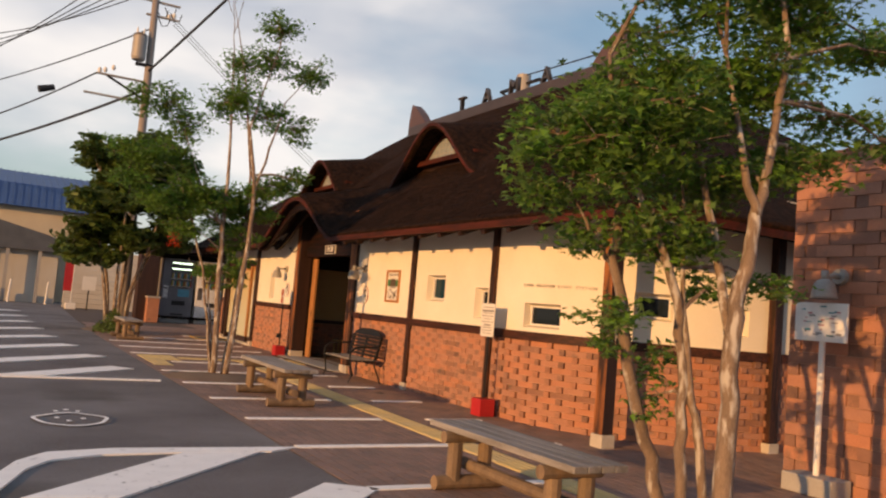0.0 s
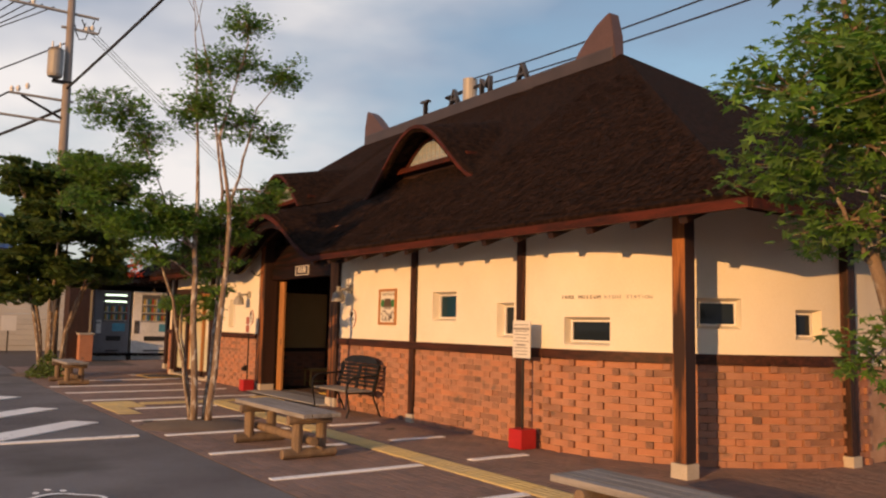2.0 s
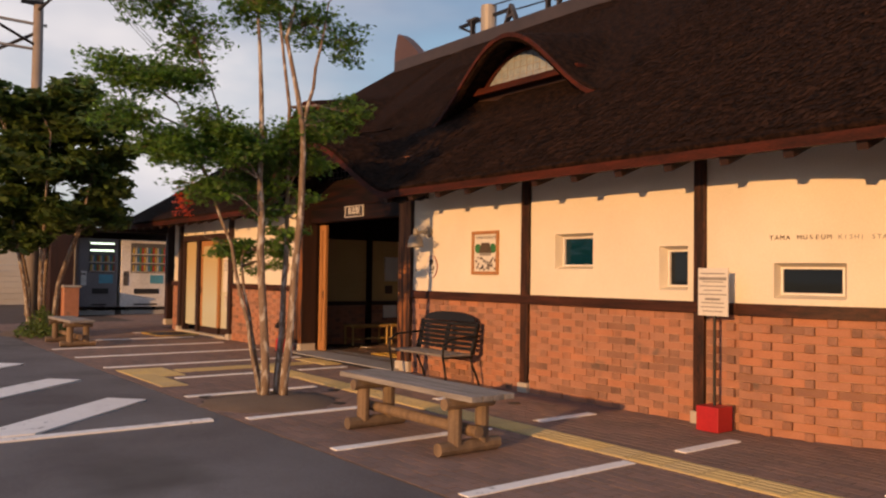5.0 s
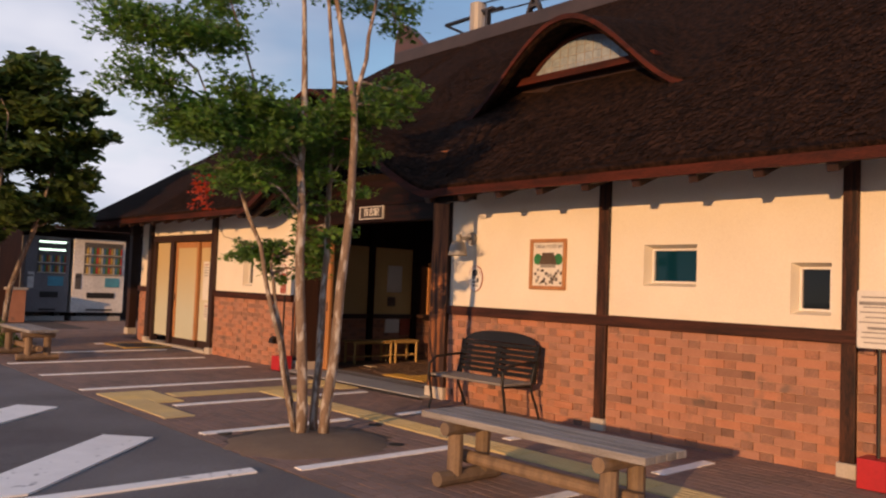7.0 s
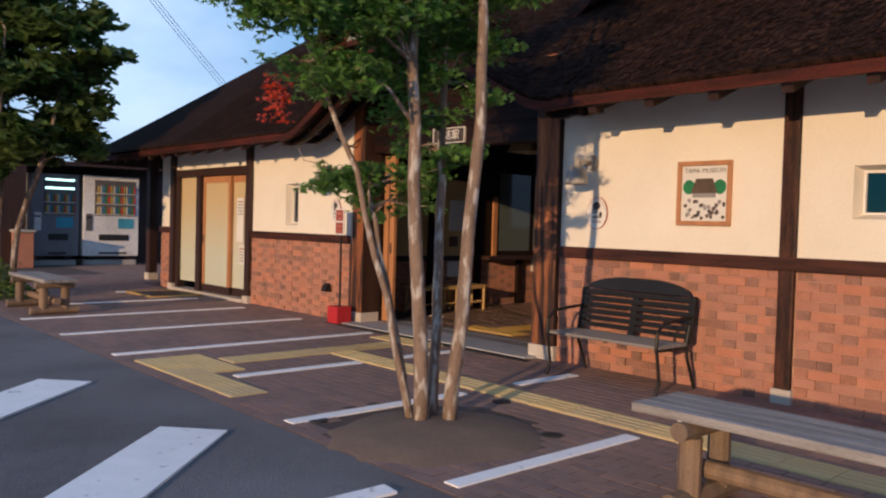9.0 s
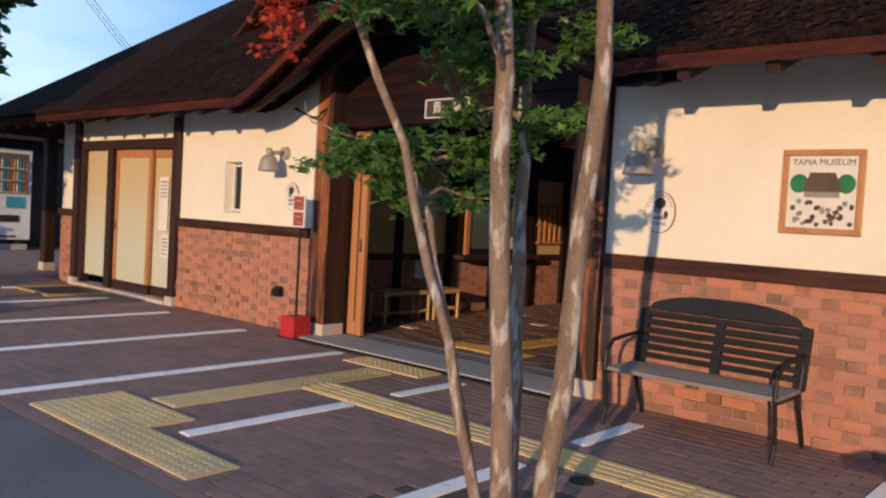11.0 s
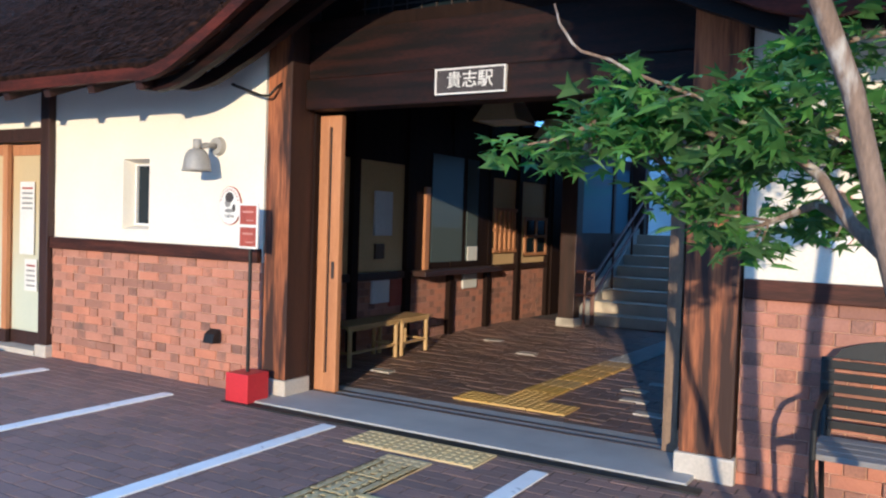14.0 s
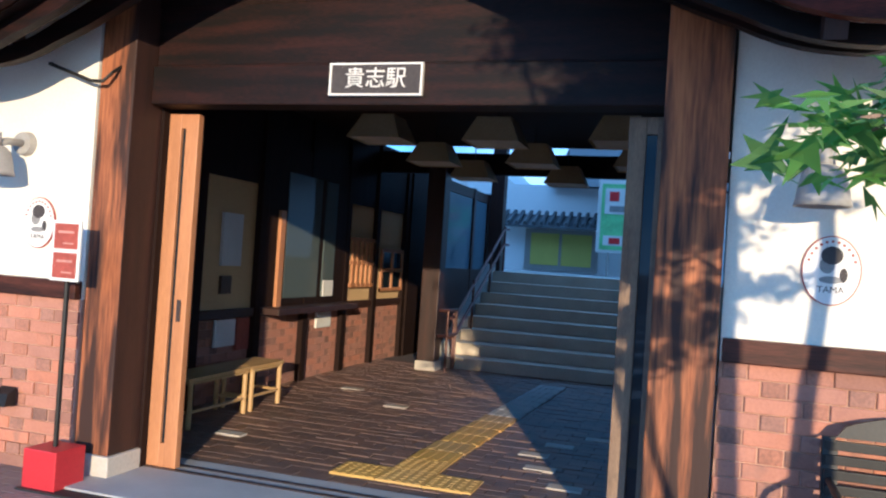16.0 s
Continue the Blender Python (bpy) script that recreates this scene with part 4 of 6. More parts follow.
tree("multi-stemmed maple with pale mottled bark in a soil pit", B, stems, clumps, None, 0.047, 1050, M_leaf, 11, extra=[(2.86, 14.97, 2.38, 230, M_leafr)])

B = (3.78, 3.55)
stems = [
    [(4.00, 3.78, -.05, .062), (3.86, 3.8, .40, .054), (3.73, 3.8, .77, .050), (3.56, 3.8, 1.22, .046), (3.46, 3.8, 1.57, .042), (3.38, 3.82, 1.88, .036), (3.41, 3.82, 2.3, .030), (3.3, 3.9, 3.2, .014)],
    [(3.39, 3.82, 1.84, .020), (3.22, 3.85, 2.0, .014), (3.05, 3.9, 2.3, .006)],
    [(3.84, 3.55, -.05, .046), (3.81, 3.55, .46, .042), (3.77, 3.55, .87, .040), (3.76, 3.55, 1.25, .038), (3.69, 3.55, 1.56, .036), (3.61, 3.56, 1.86, .032), (3.42, 3.6, 2.14, .026), (3.25, 3.7, 2.7, .014)],
    [(3.98, 3.5, -.05, .040), (3.93, 3.5, .46, .036), (3.87, 3.5, .87, .034), (3.80, 3.52, 1.11, .028), (3.72, 3.55, 1.6, .018), (3.7, 3.6, 2.4, .010)],
    [(3.71, 3.14, -.05, .076), (3.71, 3.15, .52, .068), (3.72, 3.15, .94, .064), (3.70, 3.15, 1.39, .058), (3.74, 3.15, 1.65, .053), (3.81, 3.15, 1.95, .048), (3.85, 3.15, 2.18, .043), (3.94, 3.18, 2.37, .034), (4.1, 3.2, 3.2, .024), (4.2, 3.4, 4.4, .010)],
    [(3.85, 3.15, 2.18, .034), (3.80, 3.18, 2.35, .028), (3.8, 3.4, 3.2, .014)],
    [(3.72, 3.17, 1.45, .034), (3.86, 3.45, 2.0, .032), (3.84, 3.52, 2.32, .026), (3.72, 3.6, 2.9, .014)],
]
clumps = [(x, 3.8 + dy, z, s, 0.15) for x, dy, z, s in (
    (3.6, .1, 3.4, .36), (3.4, .1, 3.0, .40), (3.0, .2, 2.68, .38), (2.82, .1, 2.46, .30), (2.95, .2, 2.25, .34), (3.25, 0, 2.45, .42), (3.65, .1, 2.7, .42), (4.15, .1, 2.95, .42),
    (4.7, 0, 3.25, .44), (5.3, -.1, 3.1, .42), (5.75, -.2, 3.75, .44), (4.85, 0, 3.8, .42), (3.95, 0, 2.4, .40), (4.35, 0, 2.5, .40), (5.0, -.1, 2.75, .40), (3.3, .1, 2.05, .34),
    (3.5, .1, 1.42, .20), (4.1, -.1, 1.75, .28), (3.75, 0, 1.3, .20), (3.78, 0, 1.05, .18), (4.75, 0, 1.85, .28), (3.62, 0, 1.95, .32), (5.9, -.2, 3.0, .42),
    (3.4, -.3, 3.6, .40), (4.2, -.3, 3.6, .42), (3.9, -.2, 3.1, .40), (3.2, -.2, 2.7, .40), (3.3, -.1, 1.55, .26), (4.5, -.4, 3.5, .44), (5.2, -.5, 3.5, .44), (4.0, -.3, 4.1, .4), (3.5, 0, 4.2, .34), (4.7, 0, 4.3, .4))]
clumps += [(x + 0.1, y - 0.38, z + 0.08, s * 0.9, h) for x, y, z, s, h in clumps if z > 1.9 and x < 4.4]
tree("leafy multi-stemmed maple beside the log bench", B, stems, clumps, None, 0.043, 720, M_leaf, 12)

rng = random.Random(9)
B = (3.5, 26.0)
stems = [[(3.5 + 0.25 * math.cos(a), 26 + 0.25 * math.sin(a), -.05, .07), (3.5 + 0.4 * math.cos(a), 26 + 0.4 * math.sin(a), 1.2, .06), (3.6 + 0.9 * math.cos(a), 26 + 0.9 * math.sin(a), 3.0, .04), (3.7 + 1.1 * math.cos(a), 26 + 1.1 * math.sin(a), 4.6, .015)] for a in (0.2, 1.3, 2.4, 3.3, 4.4, 5.5)]
clumps = []
for x, z, s in ((2.4, 5.2, .55), (3.2, 5.3, .6), (4.2, 5.75, .65), (5.0, 5.1, .5), (2.3, 3.9, .6), (3.3, 4.0, .75), (4.4, 4.2, .75), (2.5, 2.9, .55), (3.7, 2.8, .7), (4.7, 3.4, .6), (4.0, 4.9, .75), (4.5, 2.9, .5), (3.0, 3.3, .7), (3.4, 4.7, .7), (2.2, 2.4, .5), (3.0, 2.3, .5), (5.1, 4.3, .5), (2.9, 4.4, .6), (5.2, 3.0, .4)):
    for dy in (-0.7, 0.0, 0.7):
        clumps.append((x + rng.gauss(0, .12), 26 + dy + rng.gauss(0, .15), z + rng.gauss(0, .12), s, 0.38))
tree("dense broad-leaved tree with many stems on the kerb", B, stems, clumps, None, 0.125, 420, M_leafd, 13, maple=False)

# ---- things in front of the station ----
def log_bench(x, y0, y1, label):
    """A plank seat on short log trestles."""
    L = y1 - y0
    b = thing("log_bench", label, "bench", x, y0, 0, "log benches")
    for k in range(4):
        o = part("seat_plank", box(-0.235 + k * 0.119, 0, 0.475, -0.235 + k * 0.119 + 0.112, L, 0.525, bevel=0.008), M_grey_wood, b)
    for yy in (0.32, L - 0.32):
        part("bearer", tube([(-0.27, yy, 0.425), (0.27, yy, 0.425)], 0.052, 10), M_log, b)
        for xx in (-0.15, 0.15):
            part("leg", tube([(xx, yy, 0.07), (xx, yy, 0.385)], 0.062, 10), M_log, b)
        part("foot", tube([(-0.33, yy, 0.055), (0.33, yy, 0.055)], 0.058, 10), M_log, b)
    part("stretcher", tube([(0.0, 0.18, 0.19), (0.0, L - 0.18, 0.19)], 0.05, 10), M_log, b)
    return b


log_bench(3.73, 10.12, 12.2, "silvered plank bench on peeled log legs")
log_bench(3.70, 4.15, 6.12, "silvered plank bench on peeled log legs")
log_bench(3.40, 21.85, 23.75, "silvered plank bench beside the planted kerb")

ib = thing("iron_bench", "black iron garden bench with a grey slatted seat", "bench", 6.0, 13.58, 0)
W = 1.32
for k in range(4):
    part("seat_slat", box(-0.06 + k * 0.115, 0.02, 0.41, 0.045 + k * 0.115, W - 0.02, 0.44, bevel=0.006), M_bslat, ib)


def back_z(v):
    return 0.86 + 0.13 * (1 - abs(2 * v / W - 1) ** 3.2) - 0.10 * max(0, abs(2 * v / W - 1) - 0.86) / 0.14


def back_x(z):
    return 0.42 + (z - 0.44) * 0.22


n = 40
bm = bmesh.new()                                  # solid crest of the backrest
prev = None
for i in range(n + 1):
    v = W * i / n
    z1, z0 = back_z(v), 0.862
    r4 = [bm.verts.new(p) for p in ((back_x(z0) - .012, v, z0), (back_x(z1) - .012, v, z1), (back_x(z1) + .012, v, z1), (back_x(z0) + .012, v, z0))]
    if prev:
        for k in range(4):
            bm.faces.new((prev[k], prev[(k + 1) % 4], r4[(k + 1) % 4], r4[k]))
    else:
        bm.faces.new(r4)
    prev = r4
bm.faces.new(prev)
part("backrest", bm, M_iron, ib, "solid curved crest of black iron")
for k in range(6):
    z = 0.475 + k * 0.0655
    part("back_slat", box(back_x(z) - 0.012, 0.01, z, back_x(z) + 0.012, W - 0.01, z + 0.045, bevel=0.004), M_iron, ib)
for a in (0.0, W / 2 - 0.035, W - 0.07):
    part("back_upright", slab([(back_x(0.42), 0.42), (back_x(0.84), 0.84), (back_x(0.84) + 0.03, 0.84), (back_x(0.42) + 0.03, 0.42)], "y", a, a + 0.07), M_iron, ib)
for v in (0.03, W - 0.03):
    part("front_leg", tube([(-0.08, v, 0.0), (-0.03, v, 0.12), (-0.06, v, 0.30), (-0.09, v, 0.42), (-0.08, v, 0.56), (0.02, v, 0.64), (0.25, v, 0.66), (0.46, v, 0.67)], 0.016, 8), M_iron, ib)
    part("rear_leg", tube([(0.56, v, 0.0), (0.50, v, 0.14), (0.42, v, 0.30), (0.40, v, 0.42), (0.45, v, 0.60)], 0.016, 8), M_iron, ib)
    part("seat_bracket", tube([(-0.06, v, 0.40), (0.40, v, 0.39)], 0.014, 8), M_iron, ib)
part("centre_stay", tube([(0.0, W / 2, 0.40), (0.42, W / 2, 0.40)], 0.014, 8), M_iron, ib)


def weighted_sign(x, y, z0, z1, w, face, label):
    s = thing("notice_stand", label, "notice stand", x, y, 0, "notice stands")
    part("base_box", box(-0.125, -0.125, 0, 0.125, 0.125, 0.245, bevel=0.008), M_red, s, "red painted weight box")
    part("pole", tube([(0, 0, 0.24), (0, 0, z0 + 0.1)], 0.016, 8), M_iron, s)
    bd = part("board", box(-0.035, -w / 2, z0, -0.02, w / 2, z1, bevel=0.004), M_paper, s)
    if face == "text":
        yy = z1 - 0.05
        for k, (a, h) in enumerate(((0.8, .012), (0.9, .03), (0.7, .01), (0.86, .01), (0.6, .01), (0.9, .01), (0.5, .02), (0.75, .01), (0.8, .01), (0.66, .01))):
            part("text_bar", box(-0.038, -w * a / 2, yy - h, -0.0355, w * a / 2, yy), M_ink2, bd)
            yy -= 0.042
    else:
        for q0, q1 in ((z0 + 0.02, (z0 + z1) / 2 - 0.012), ((z0 + z1) / 2 + 0.012, z1 - 0.02)):
            part("panel", box(-0.038, -w / 2 + 0.02, q0, -0.0355, w / 2 - 0.02, q1), M_rust, bd, "brown-red printed panel")
            part("text_bar", box(-0.040, -w / 2 + 0.05, q1 - 0.06, -0.0385, w / 2 - 0.05, q1 - 0.045), M_rose, bd)
            part("text_bar", box(-0.040, -w / 2 + 0.05, q0 + 0.03, -0.0385, w / 2 - 0.09, q0 + 0.04), M_rose, bd)
    return s


M_ink2 = mat("grey_print", (0.30, 0.29, 0.28), None, 0.8, 4, 40, 0)
M_rust = mat("brown_print", (0.34, 0.075, 0.045), None, 0.6, 4, 40, 0)
M_rose = mat("rose_print", (0.55, 0.28, 0.22), None, 0.6, 4, 40, 0)
weighted_sign(6.42, 9.83, 1.14, 1.62, 0.34, "text", "white notice board on a pole in a red weight box")
weighted_sign(6.44, 19.26, 1.28, 1.66, 0.22, "red", "brown printed plates on a pole in a red weight box")


def wall_lamp(x, y, z, label, turn=0):
    l = thing("wall_lamp", label, "wall lamp", x, y, z, "wall lamps", turn=turn)
    rose = tube([(0, 0, 0.09), (-0.05, 0, 0.09)], [0.085, 0.075], 16)
    part("wall_plate", rose, M_grey, l, smooth=False)
    part("arm", tube([(-0.03, 0, 0.09), (-0.16, 0, 0.085), (-0.24, 0, 0.06)], 0.026, 10), M_grey, l, smooth=True)
    part("neck", tube([(-0.26, 0, 0.03), (-0.26, 0, 0.13)], 0.036, 12), M_grey, l, smooth=True)
    prof = [(0.035, 0.045), (0.068, 0.035), (0.096, 0.0), (0.112, -0.06), (0.120, -0.12), (0.128, -0.15), (0.120, -0.15), (0.112, -0.12), (0.103, -0.06), (0.088, -0.005), (0.06, 0.025)]
    bm = bmesh.new()
    rings = [[bm.verts.new((-0.26 + r * math.cos(a), r * math.sin(a), h)) for a in [2 * math.pi * k / 24 for k in range(24)]] for r, h in prof]
    for a, b in zip(rings, rings[1:]):
        for k in range(24):
            bm.faces.new((a[k], a[(k + 1) % 24], b[(k + 1) % 24], b[k]))
    bm.faces.new(rings[0])
    part("shade", bm, M_grey, l, smooth=True)
    part("bulb", tube([(-0.26, 0, -0.0), (-0.26, 0, -0.09)], [0.03, 0.045], 10), M_white, l, "unlit white bulb")
    return l


wall_lamp(FRONT, 14.97, 2.08, "grey enamel dome lamp on the plaster wall")
wall_lamp(FRONT, 19.90, 2.08, "grey enamel dome lamp on the plaster wall")
wall_lamp(7.42, 5.0, 2.05, "grey enamel dome lamp on the brick pillar")


def oval_badge(x, y, z, label):
    o = thing("oval_plaque", label, "plaque", x, y, z, "oval plaques")

    def ell(a, b, n=36, dy=0.0, dz=0.0):
        return [(dy + a * math.cos(2 * math.pi * k / n), dz + b * math.sin(2 * math.pi * k / n)) for k in range(n)]
    part("rim", slab(ell(0.135, 0.172), "x", -0.016, 0.0), M_rust, o, "thin red rim")
    part("plate", slab(ell(0.129, 0.166), "x", -0.02, -0.002), M_white, o)
    part("emblem", slab(ell(0.05, 0.045, 18, 0, 0.075), "x", -0.024, -0.0195), M_ink, o, "black cap shape")
    part("emblem", slab(ell(0.035, 0.04, 14, 0.02, 0.025), "x", -0.0235, -0.0195), M_ink2, o)
    part("emblem", slab(ell(0.055, 0.018, 14, 0.0, -0.045), "x", -0.0235, -0.0195), M_ink2, o)
    part("emblem", slab(ell(0.018, 0.035, 12, -0.055, -0.02), "x", -0.0235, -0.0195), M_ink, o)
    writing("TAMA", 0.045 * U, M_ink, pose(-0.021 * U, 0, -0.095 * U, 90, 0, -90), 0.001, o)
    for k in range(11):
        a = math.radians(20 + k * 14)
        c = (0.110 * math.cos(a), 0.143 * math.sin(a))
        part("text_mark", box(-0.0225, c[0] - 0.006, c[1] - 0.006, -0.0195, c[0] + 0.006, c[1] + 0.006), M_rust, o)
    return o


oval_badge(FRONT, 14.88, 1.64, "white oval plaque with a black emblem and red rim")
oval_badge(FRONT, 19.74, 1.64, "white oval plaque with a black emblem and red rim")

pf = thing("framed_poster", "framed museum poster with trees and a thatched roof", "poster", FRONT, 13.64, 1.835)
for q in ((-0.28, -0.305, 0.28, -0.262), (-0.28, 0.262, 0.28, 0.305), (-0.28, -0.262, -0.238, 0.262), (0.238, -0.262, 0.28, 0.262)):
    part("frame", box(-0.035, q[0], q[1], 0.0, q[2], q[3], bevel=0.005), M_oak, pf)
part("sheet", box(-0.012, -0.238, -0.262, -0.004, 0.238, 0.262), M_paper, pf)
M_green = mat("print_green", (0.03, 0.20, 0.07), None, 0.7, 4, 40, 0)
M_brown = mat("print_brown", (0.11, 0.075, 0.05), None, 0.7, 4, 40, 0)
writing("TAMA MUSEUM", 0.062 * U, M_ink, pose(-0.0125 * U, 0, 0.213 * U, 90, 0, -90), 0.001, pf)
for c in (-0.16, 0.16):
    part("printed_tree", slab([(c + 0.065 * math.cos(k * 0.52), 0.06 + 0.07 * math.sin(k * 0.52)) for k in range(12)], "x", -0.015, -0.0125), M_green, pf)
part("printed_roof", slab([(-0.14, 0.0), (0.14, 0.0), (0.085, 0.14), (-0.085, 0.14)], "x", -0.0165, -0.0128), M_brown, pf)
part("printed_wall", box(-0.0158, -0.12, -0.04, -0.0126, 0.12, 0.0), M_ink2, pf)
rng = random.Random(3)
for k in range(34):
    a, b = rng.uniform(-0.21, 0.21), rng.uniform(-0.235, -0.06)
    part("printed_mark", slab([(a + rng.uniform(.012, .026) * math.cos(q), b + rng.uniform(.012, .026) * math.sin(q)) for q in (0, 1, 2.1, 3.1, 4.2, 5.2)], "x", -0.0145 - k * 0.00002, -0.0125), (M_ink, M_ink2, M_brown)[k % 3], pf)

# lettering on the rounded wall: each letter follows the curve
for word, a0, a1, tint in (("TAMA MUSEUM", 187.0, 198.0, M_ink), ("KISHI STATION", 199.9, 211.3, M_ink2)):
    group = thing("wall_lettering", "small raised capital letters on cream plaster", "lettering", group="wall lettering")
    for k, ch in enumerate(word):
        if ch != " ":
            a = math.radians(a0 + (a1 - a0) * k / (len(word) - 1))
            writing(ch, 0.062 * U, tint, pose((AX + (AR + 0.004) * math.cos(a)) * U, (AY + (AR + 0.004) * math.sin(a)) * U, 1.92 * U, 90, 0, math.degrees(a) + 90), 0.003, group, "letter")

# deep-set windows: splayed cream reveals, a thin frame and the pane at the back
def wall_window(name, y0, y1, z0, z1, m, label, blue=False):
    w = thing(name, label, "window", kind="structure")
    w.matrix_world = m
    depth, splay, f = 0.13, 0.035, 0.022
    a0, a1, b0, b1 = y0 + splay, y1 - splay, z0 + splay, z1 - splay
    outer = [(y0, z0), (y1, z0), (y1, z1), (y0, z1)]
    inner = [(a0, b0), (a1, b0), (a1, b1), (a0, b1)]
    bm = bmesh.new()
    for k in range(4):
        (p, q), (p2, q2) = outer[k], outer[(k + 1) % 4]
        (u, v), (u2, v2) = inner[k], inner[(k + 1) % 4]
        bm.faces.new([bm.verts.new(c) for c in ((0.002, p, q), (0.002, p2, q2), (depth, u2, v2), (depth, u, v))])
    part("reveal", bm, M_plaster, w, "splayed cream plaster reveal")
    for q in ((a0, b0, a1, b0 + f), (a0, b1 - f, a1, b1), (a0, b0 + f, a0 + f, b1 - f), (a1 - f, b0 + f, a1, b1 - f)):
        part("frame", box(depth - 0.02, q[0], q[1], depth + 0.03, q[2], q[3], bevel=0.003), M_white, w, "white painted frame")
    part("pane", box(depth + 0.012, a0 + f, b0 + f, depth + 0.024, a1 - f, b1 - f), M_skywin if blue else M_winglass, w, "dark glass")
    # black block in place of the unlit room
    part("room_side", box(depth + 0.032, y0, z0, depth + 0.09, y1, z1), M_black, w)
    return w


# dark glass with the blue sky's reflection put into its base colour
M_skywin = glass("sky_tinted_window_glass", (0.003, 0.03, 0.052), 0.05)
plain = pose(FRONT * U, 0, 0)
for name, (y0, y1, z0, z1), blue in (("window_1", wins[0], True), ("window_2", wins[1], False), ("window_3", (20.83, 21.21, 1.39, 2.07), False)):
    wall_window(name, y0, y1, z0, z1, plain, "small deep-set window with blue sky reflection put into dark glass" if blue else "small deep-set window with dark glass", blue)
for name, (w0, w1, z0, z1) in zip(("window_4", "window_5", "window_6"), corner_windows):
    mid, wd = math.radians((w0 + w1) / 2), math.sin(math.radians(abs(w1 - w0)) / 2) * AR
    back = AR * math.cos(math.radians(abs(w1 - w0)) / 2)
    m = pose((AX + back * math.cos(mid)) * U, (AY + back * math.sin(mid)) * U, 0, 0, 0, math.degrees(mid) - 180)
    wall_window(name, -wd, wd, z0, z1, m, "small deep-set window in the rounded wall")

# shop doors in the far bay
shop = thing("door_1", "frosted glass sliding doors in orange-brown wood", "door", kind="structure")
part("head_beam", box(FRONT - 0.04, 22.46, 2.28, FRONT + 0.16, 25.48, 2.42), M_dark, shop)
part("mullion", box(FRONT - 0.03, 24.34, 0.05, FRONT + 0.12, 24.52, 2.28), M_dark, shop)
part("jamb", box(FRONT - 0.02, 25.36, 0.05, FRONT + 0.12, 25.48, 2.28), M_dark, shop)
part("sill", box(FRONT - 0.12, 22.46, -0.03, FRONT + 0.22, 25.48, 0.05), M_stone, shop)
part("side_pane", box(FRONT + 0.05, 24.52, 0.2, FRONT + 0.07, 25.36, 2.26), M_frost, shop, "clear side pane given the frosted door colour")
for a, b, x in ((23.2, 24.31, 0.02), (22.47, 23.30, 0.08)):
    leaf = part("leaf", box(FRONT + x, a, 0.05, FRONT + x + 0.045, b, 0.20), M_dark, shop)
    for s in (a, b - 0.09):
        part("stile", box(FRONT + x, s, 0.2, FRONT + x + 0.045, s + 0.09, 2.26), M_oak, leaf)
    part("top_rail", box(FRONT + x + 0.002, a + 0.09, 2.14, FRONT + x + 0.043, b - 0.09, 2.26), M_oak, leaf)
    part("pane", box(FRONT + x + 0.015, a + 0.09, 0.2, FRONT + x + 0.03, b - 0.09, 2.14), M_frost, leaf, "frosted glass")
    part("pull", box(FRONT + x - 0.012, (b - 0.07 if a > 23 else a + 0.03), 1.0, FRONT + x, (b - 0.04 if a > 23 else a + 0.06), 1.14), M_ridge, leaf)
for a, z0, z1, w in ((22.78, 1.05, 1.85, .26), (22.72, 0.65, 1.0, .22)):
    nt = part("paper_notice", box(FRONT + 0.07, a, z0, FRONT + 0.078, a + w, z1), M_paper)
    tagged(nt, "white paper notice taped to the frosted door", "notice", "door notices")
    for k in range(5):
        part("text_bar", box(FRONT + 0.067, a + 0.03, z1 - 0.08 - 0.055 * k, FRONT + 0.0698, a + w - 0.04, z1 - 0.06 - 0.055 * k), M_rust if k == 0 else M_ink2, nt)

vent = thing("vent_hood", "small dark grey vent hood on the brick wall", "vent", FRONT - 0.05, 19.85, 0.47)
part("hood", slab([(0, 0.06), (-0.07, 0.02), (-0.09, -0.06), (0, -0.06)], "y", -0.06, 0.06), M_iron, vent)
hook = tube([(FRONT + 0.01, 19.74, 2.72), (6.60, 19.68, 2.70), (6.60, 19.34, 2.585), (6.60, 19.24, 2.58), (6.62, 19.19, 2.64), (6.74, 19.18, 2.73)], 0.012, 6)
tagged(part("iron_bracket", hook, M_iron), "thin black iron bracket on the plaster", "bracket")

# ---- brick pillar, sign board ----
wall_pillar = thing("wall_pillar", "tall red brick pillar wall beside the pavement", "wall", kind="structure")
part("core", box(7.46, 1.0, 0, 8.3, 5.57, 3.46), M_mortar, wall_pillar)
sb = thing("map_board", "white area map board on a white post with concrete foot", "sign board", 7.2, 5.02, 0)
part("foot", box(-0.16, -0.27, 0, 0.16, 0.27, 0.18, bevel=0.015), M_concrete, sb)
part("post", tube([(0, 0, 0.18), (0, 0, 1.52)], 0.03, 12), M_white, sb)
bd = part("board", box(-0.045, -0.285, 1.48, -0.025, 0.285, 1.86, bevel=0.005), M_white, sb)
rng = random.Random(21)
M_teal, M_pinkp = mat("print_teal", (0.12, 0.36, 0.40), None, .7, 4, 40, 0), mat("print_pink", (0.55, 0.22, 0.22), None, .7, 4, 40, 0)
for k in range(26):
    a, b = rng.uniform(-0.24, 0.2), rng.uniform(1.52, 1.82)
    part("map_mark", box(-0.048, a, b, -0.0455, a + rng.uniform(.02, .07), b + rng.uniform(.008, .02)), (M_ink2, M_teal, M_pinkp)[k % 3], bd)

# ---- vending machines and far end ----
M_vend_w, M_vend_g = mat("vending_white", (0.85, 0.84, 0.82), None, 0.4, 1, 20, 0), mat("vending_grey", (0.22, 0.22, 0.24), None, 0.4, 1, 20, 0)
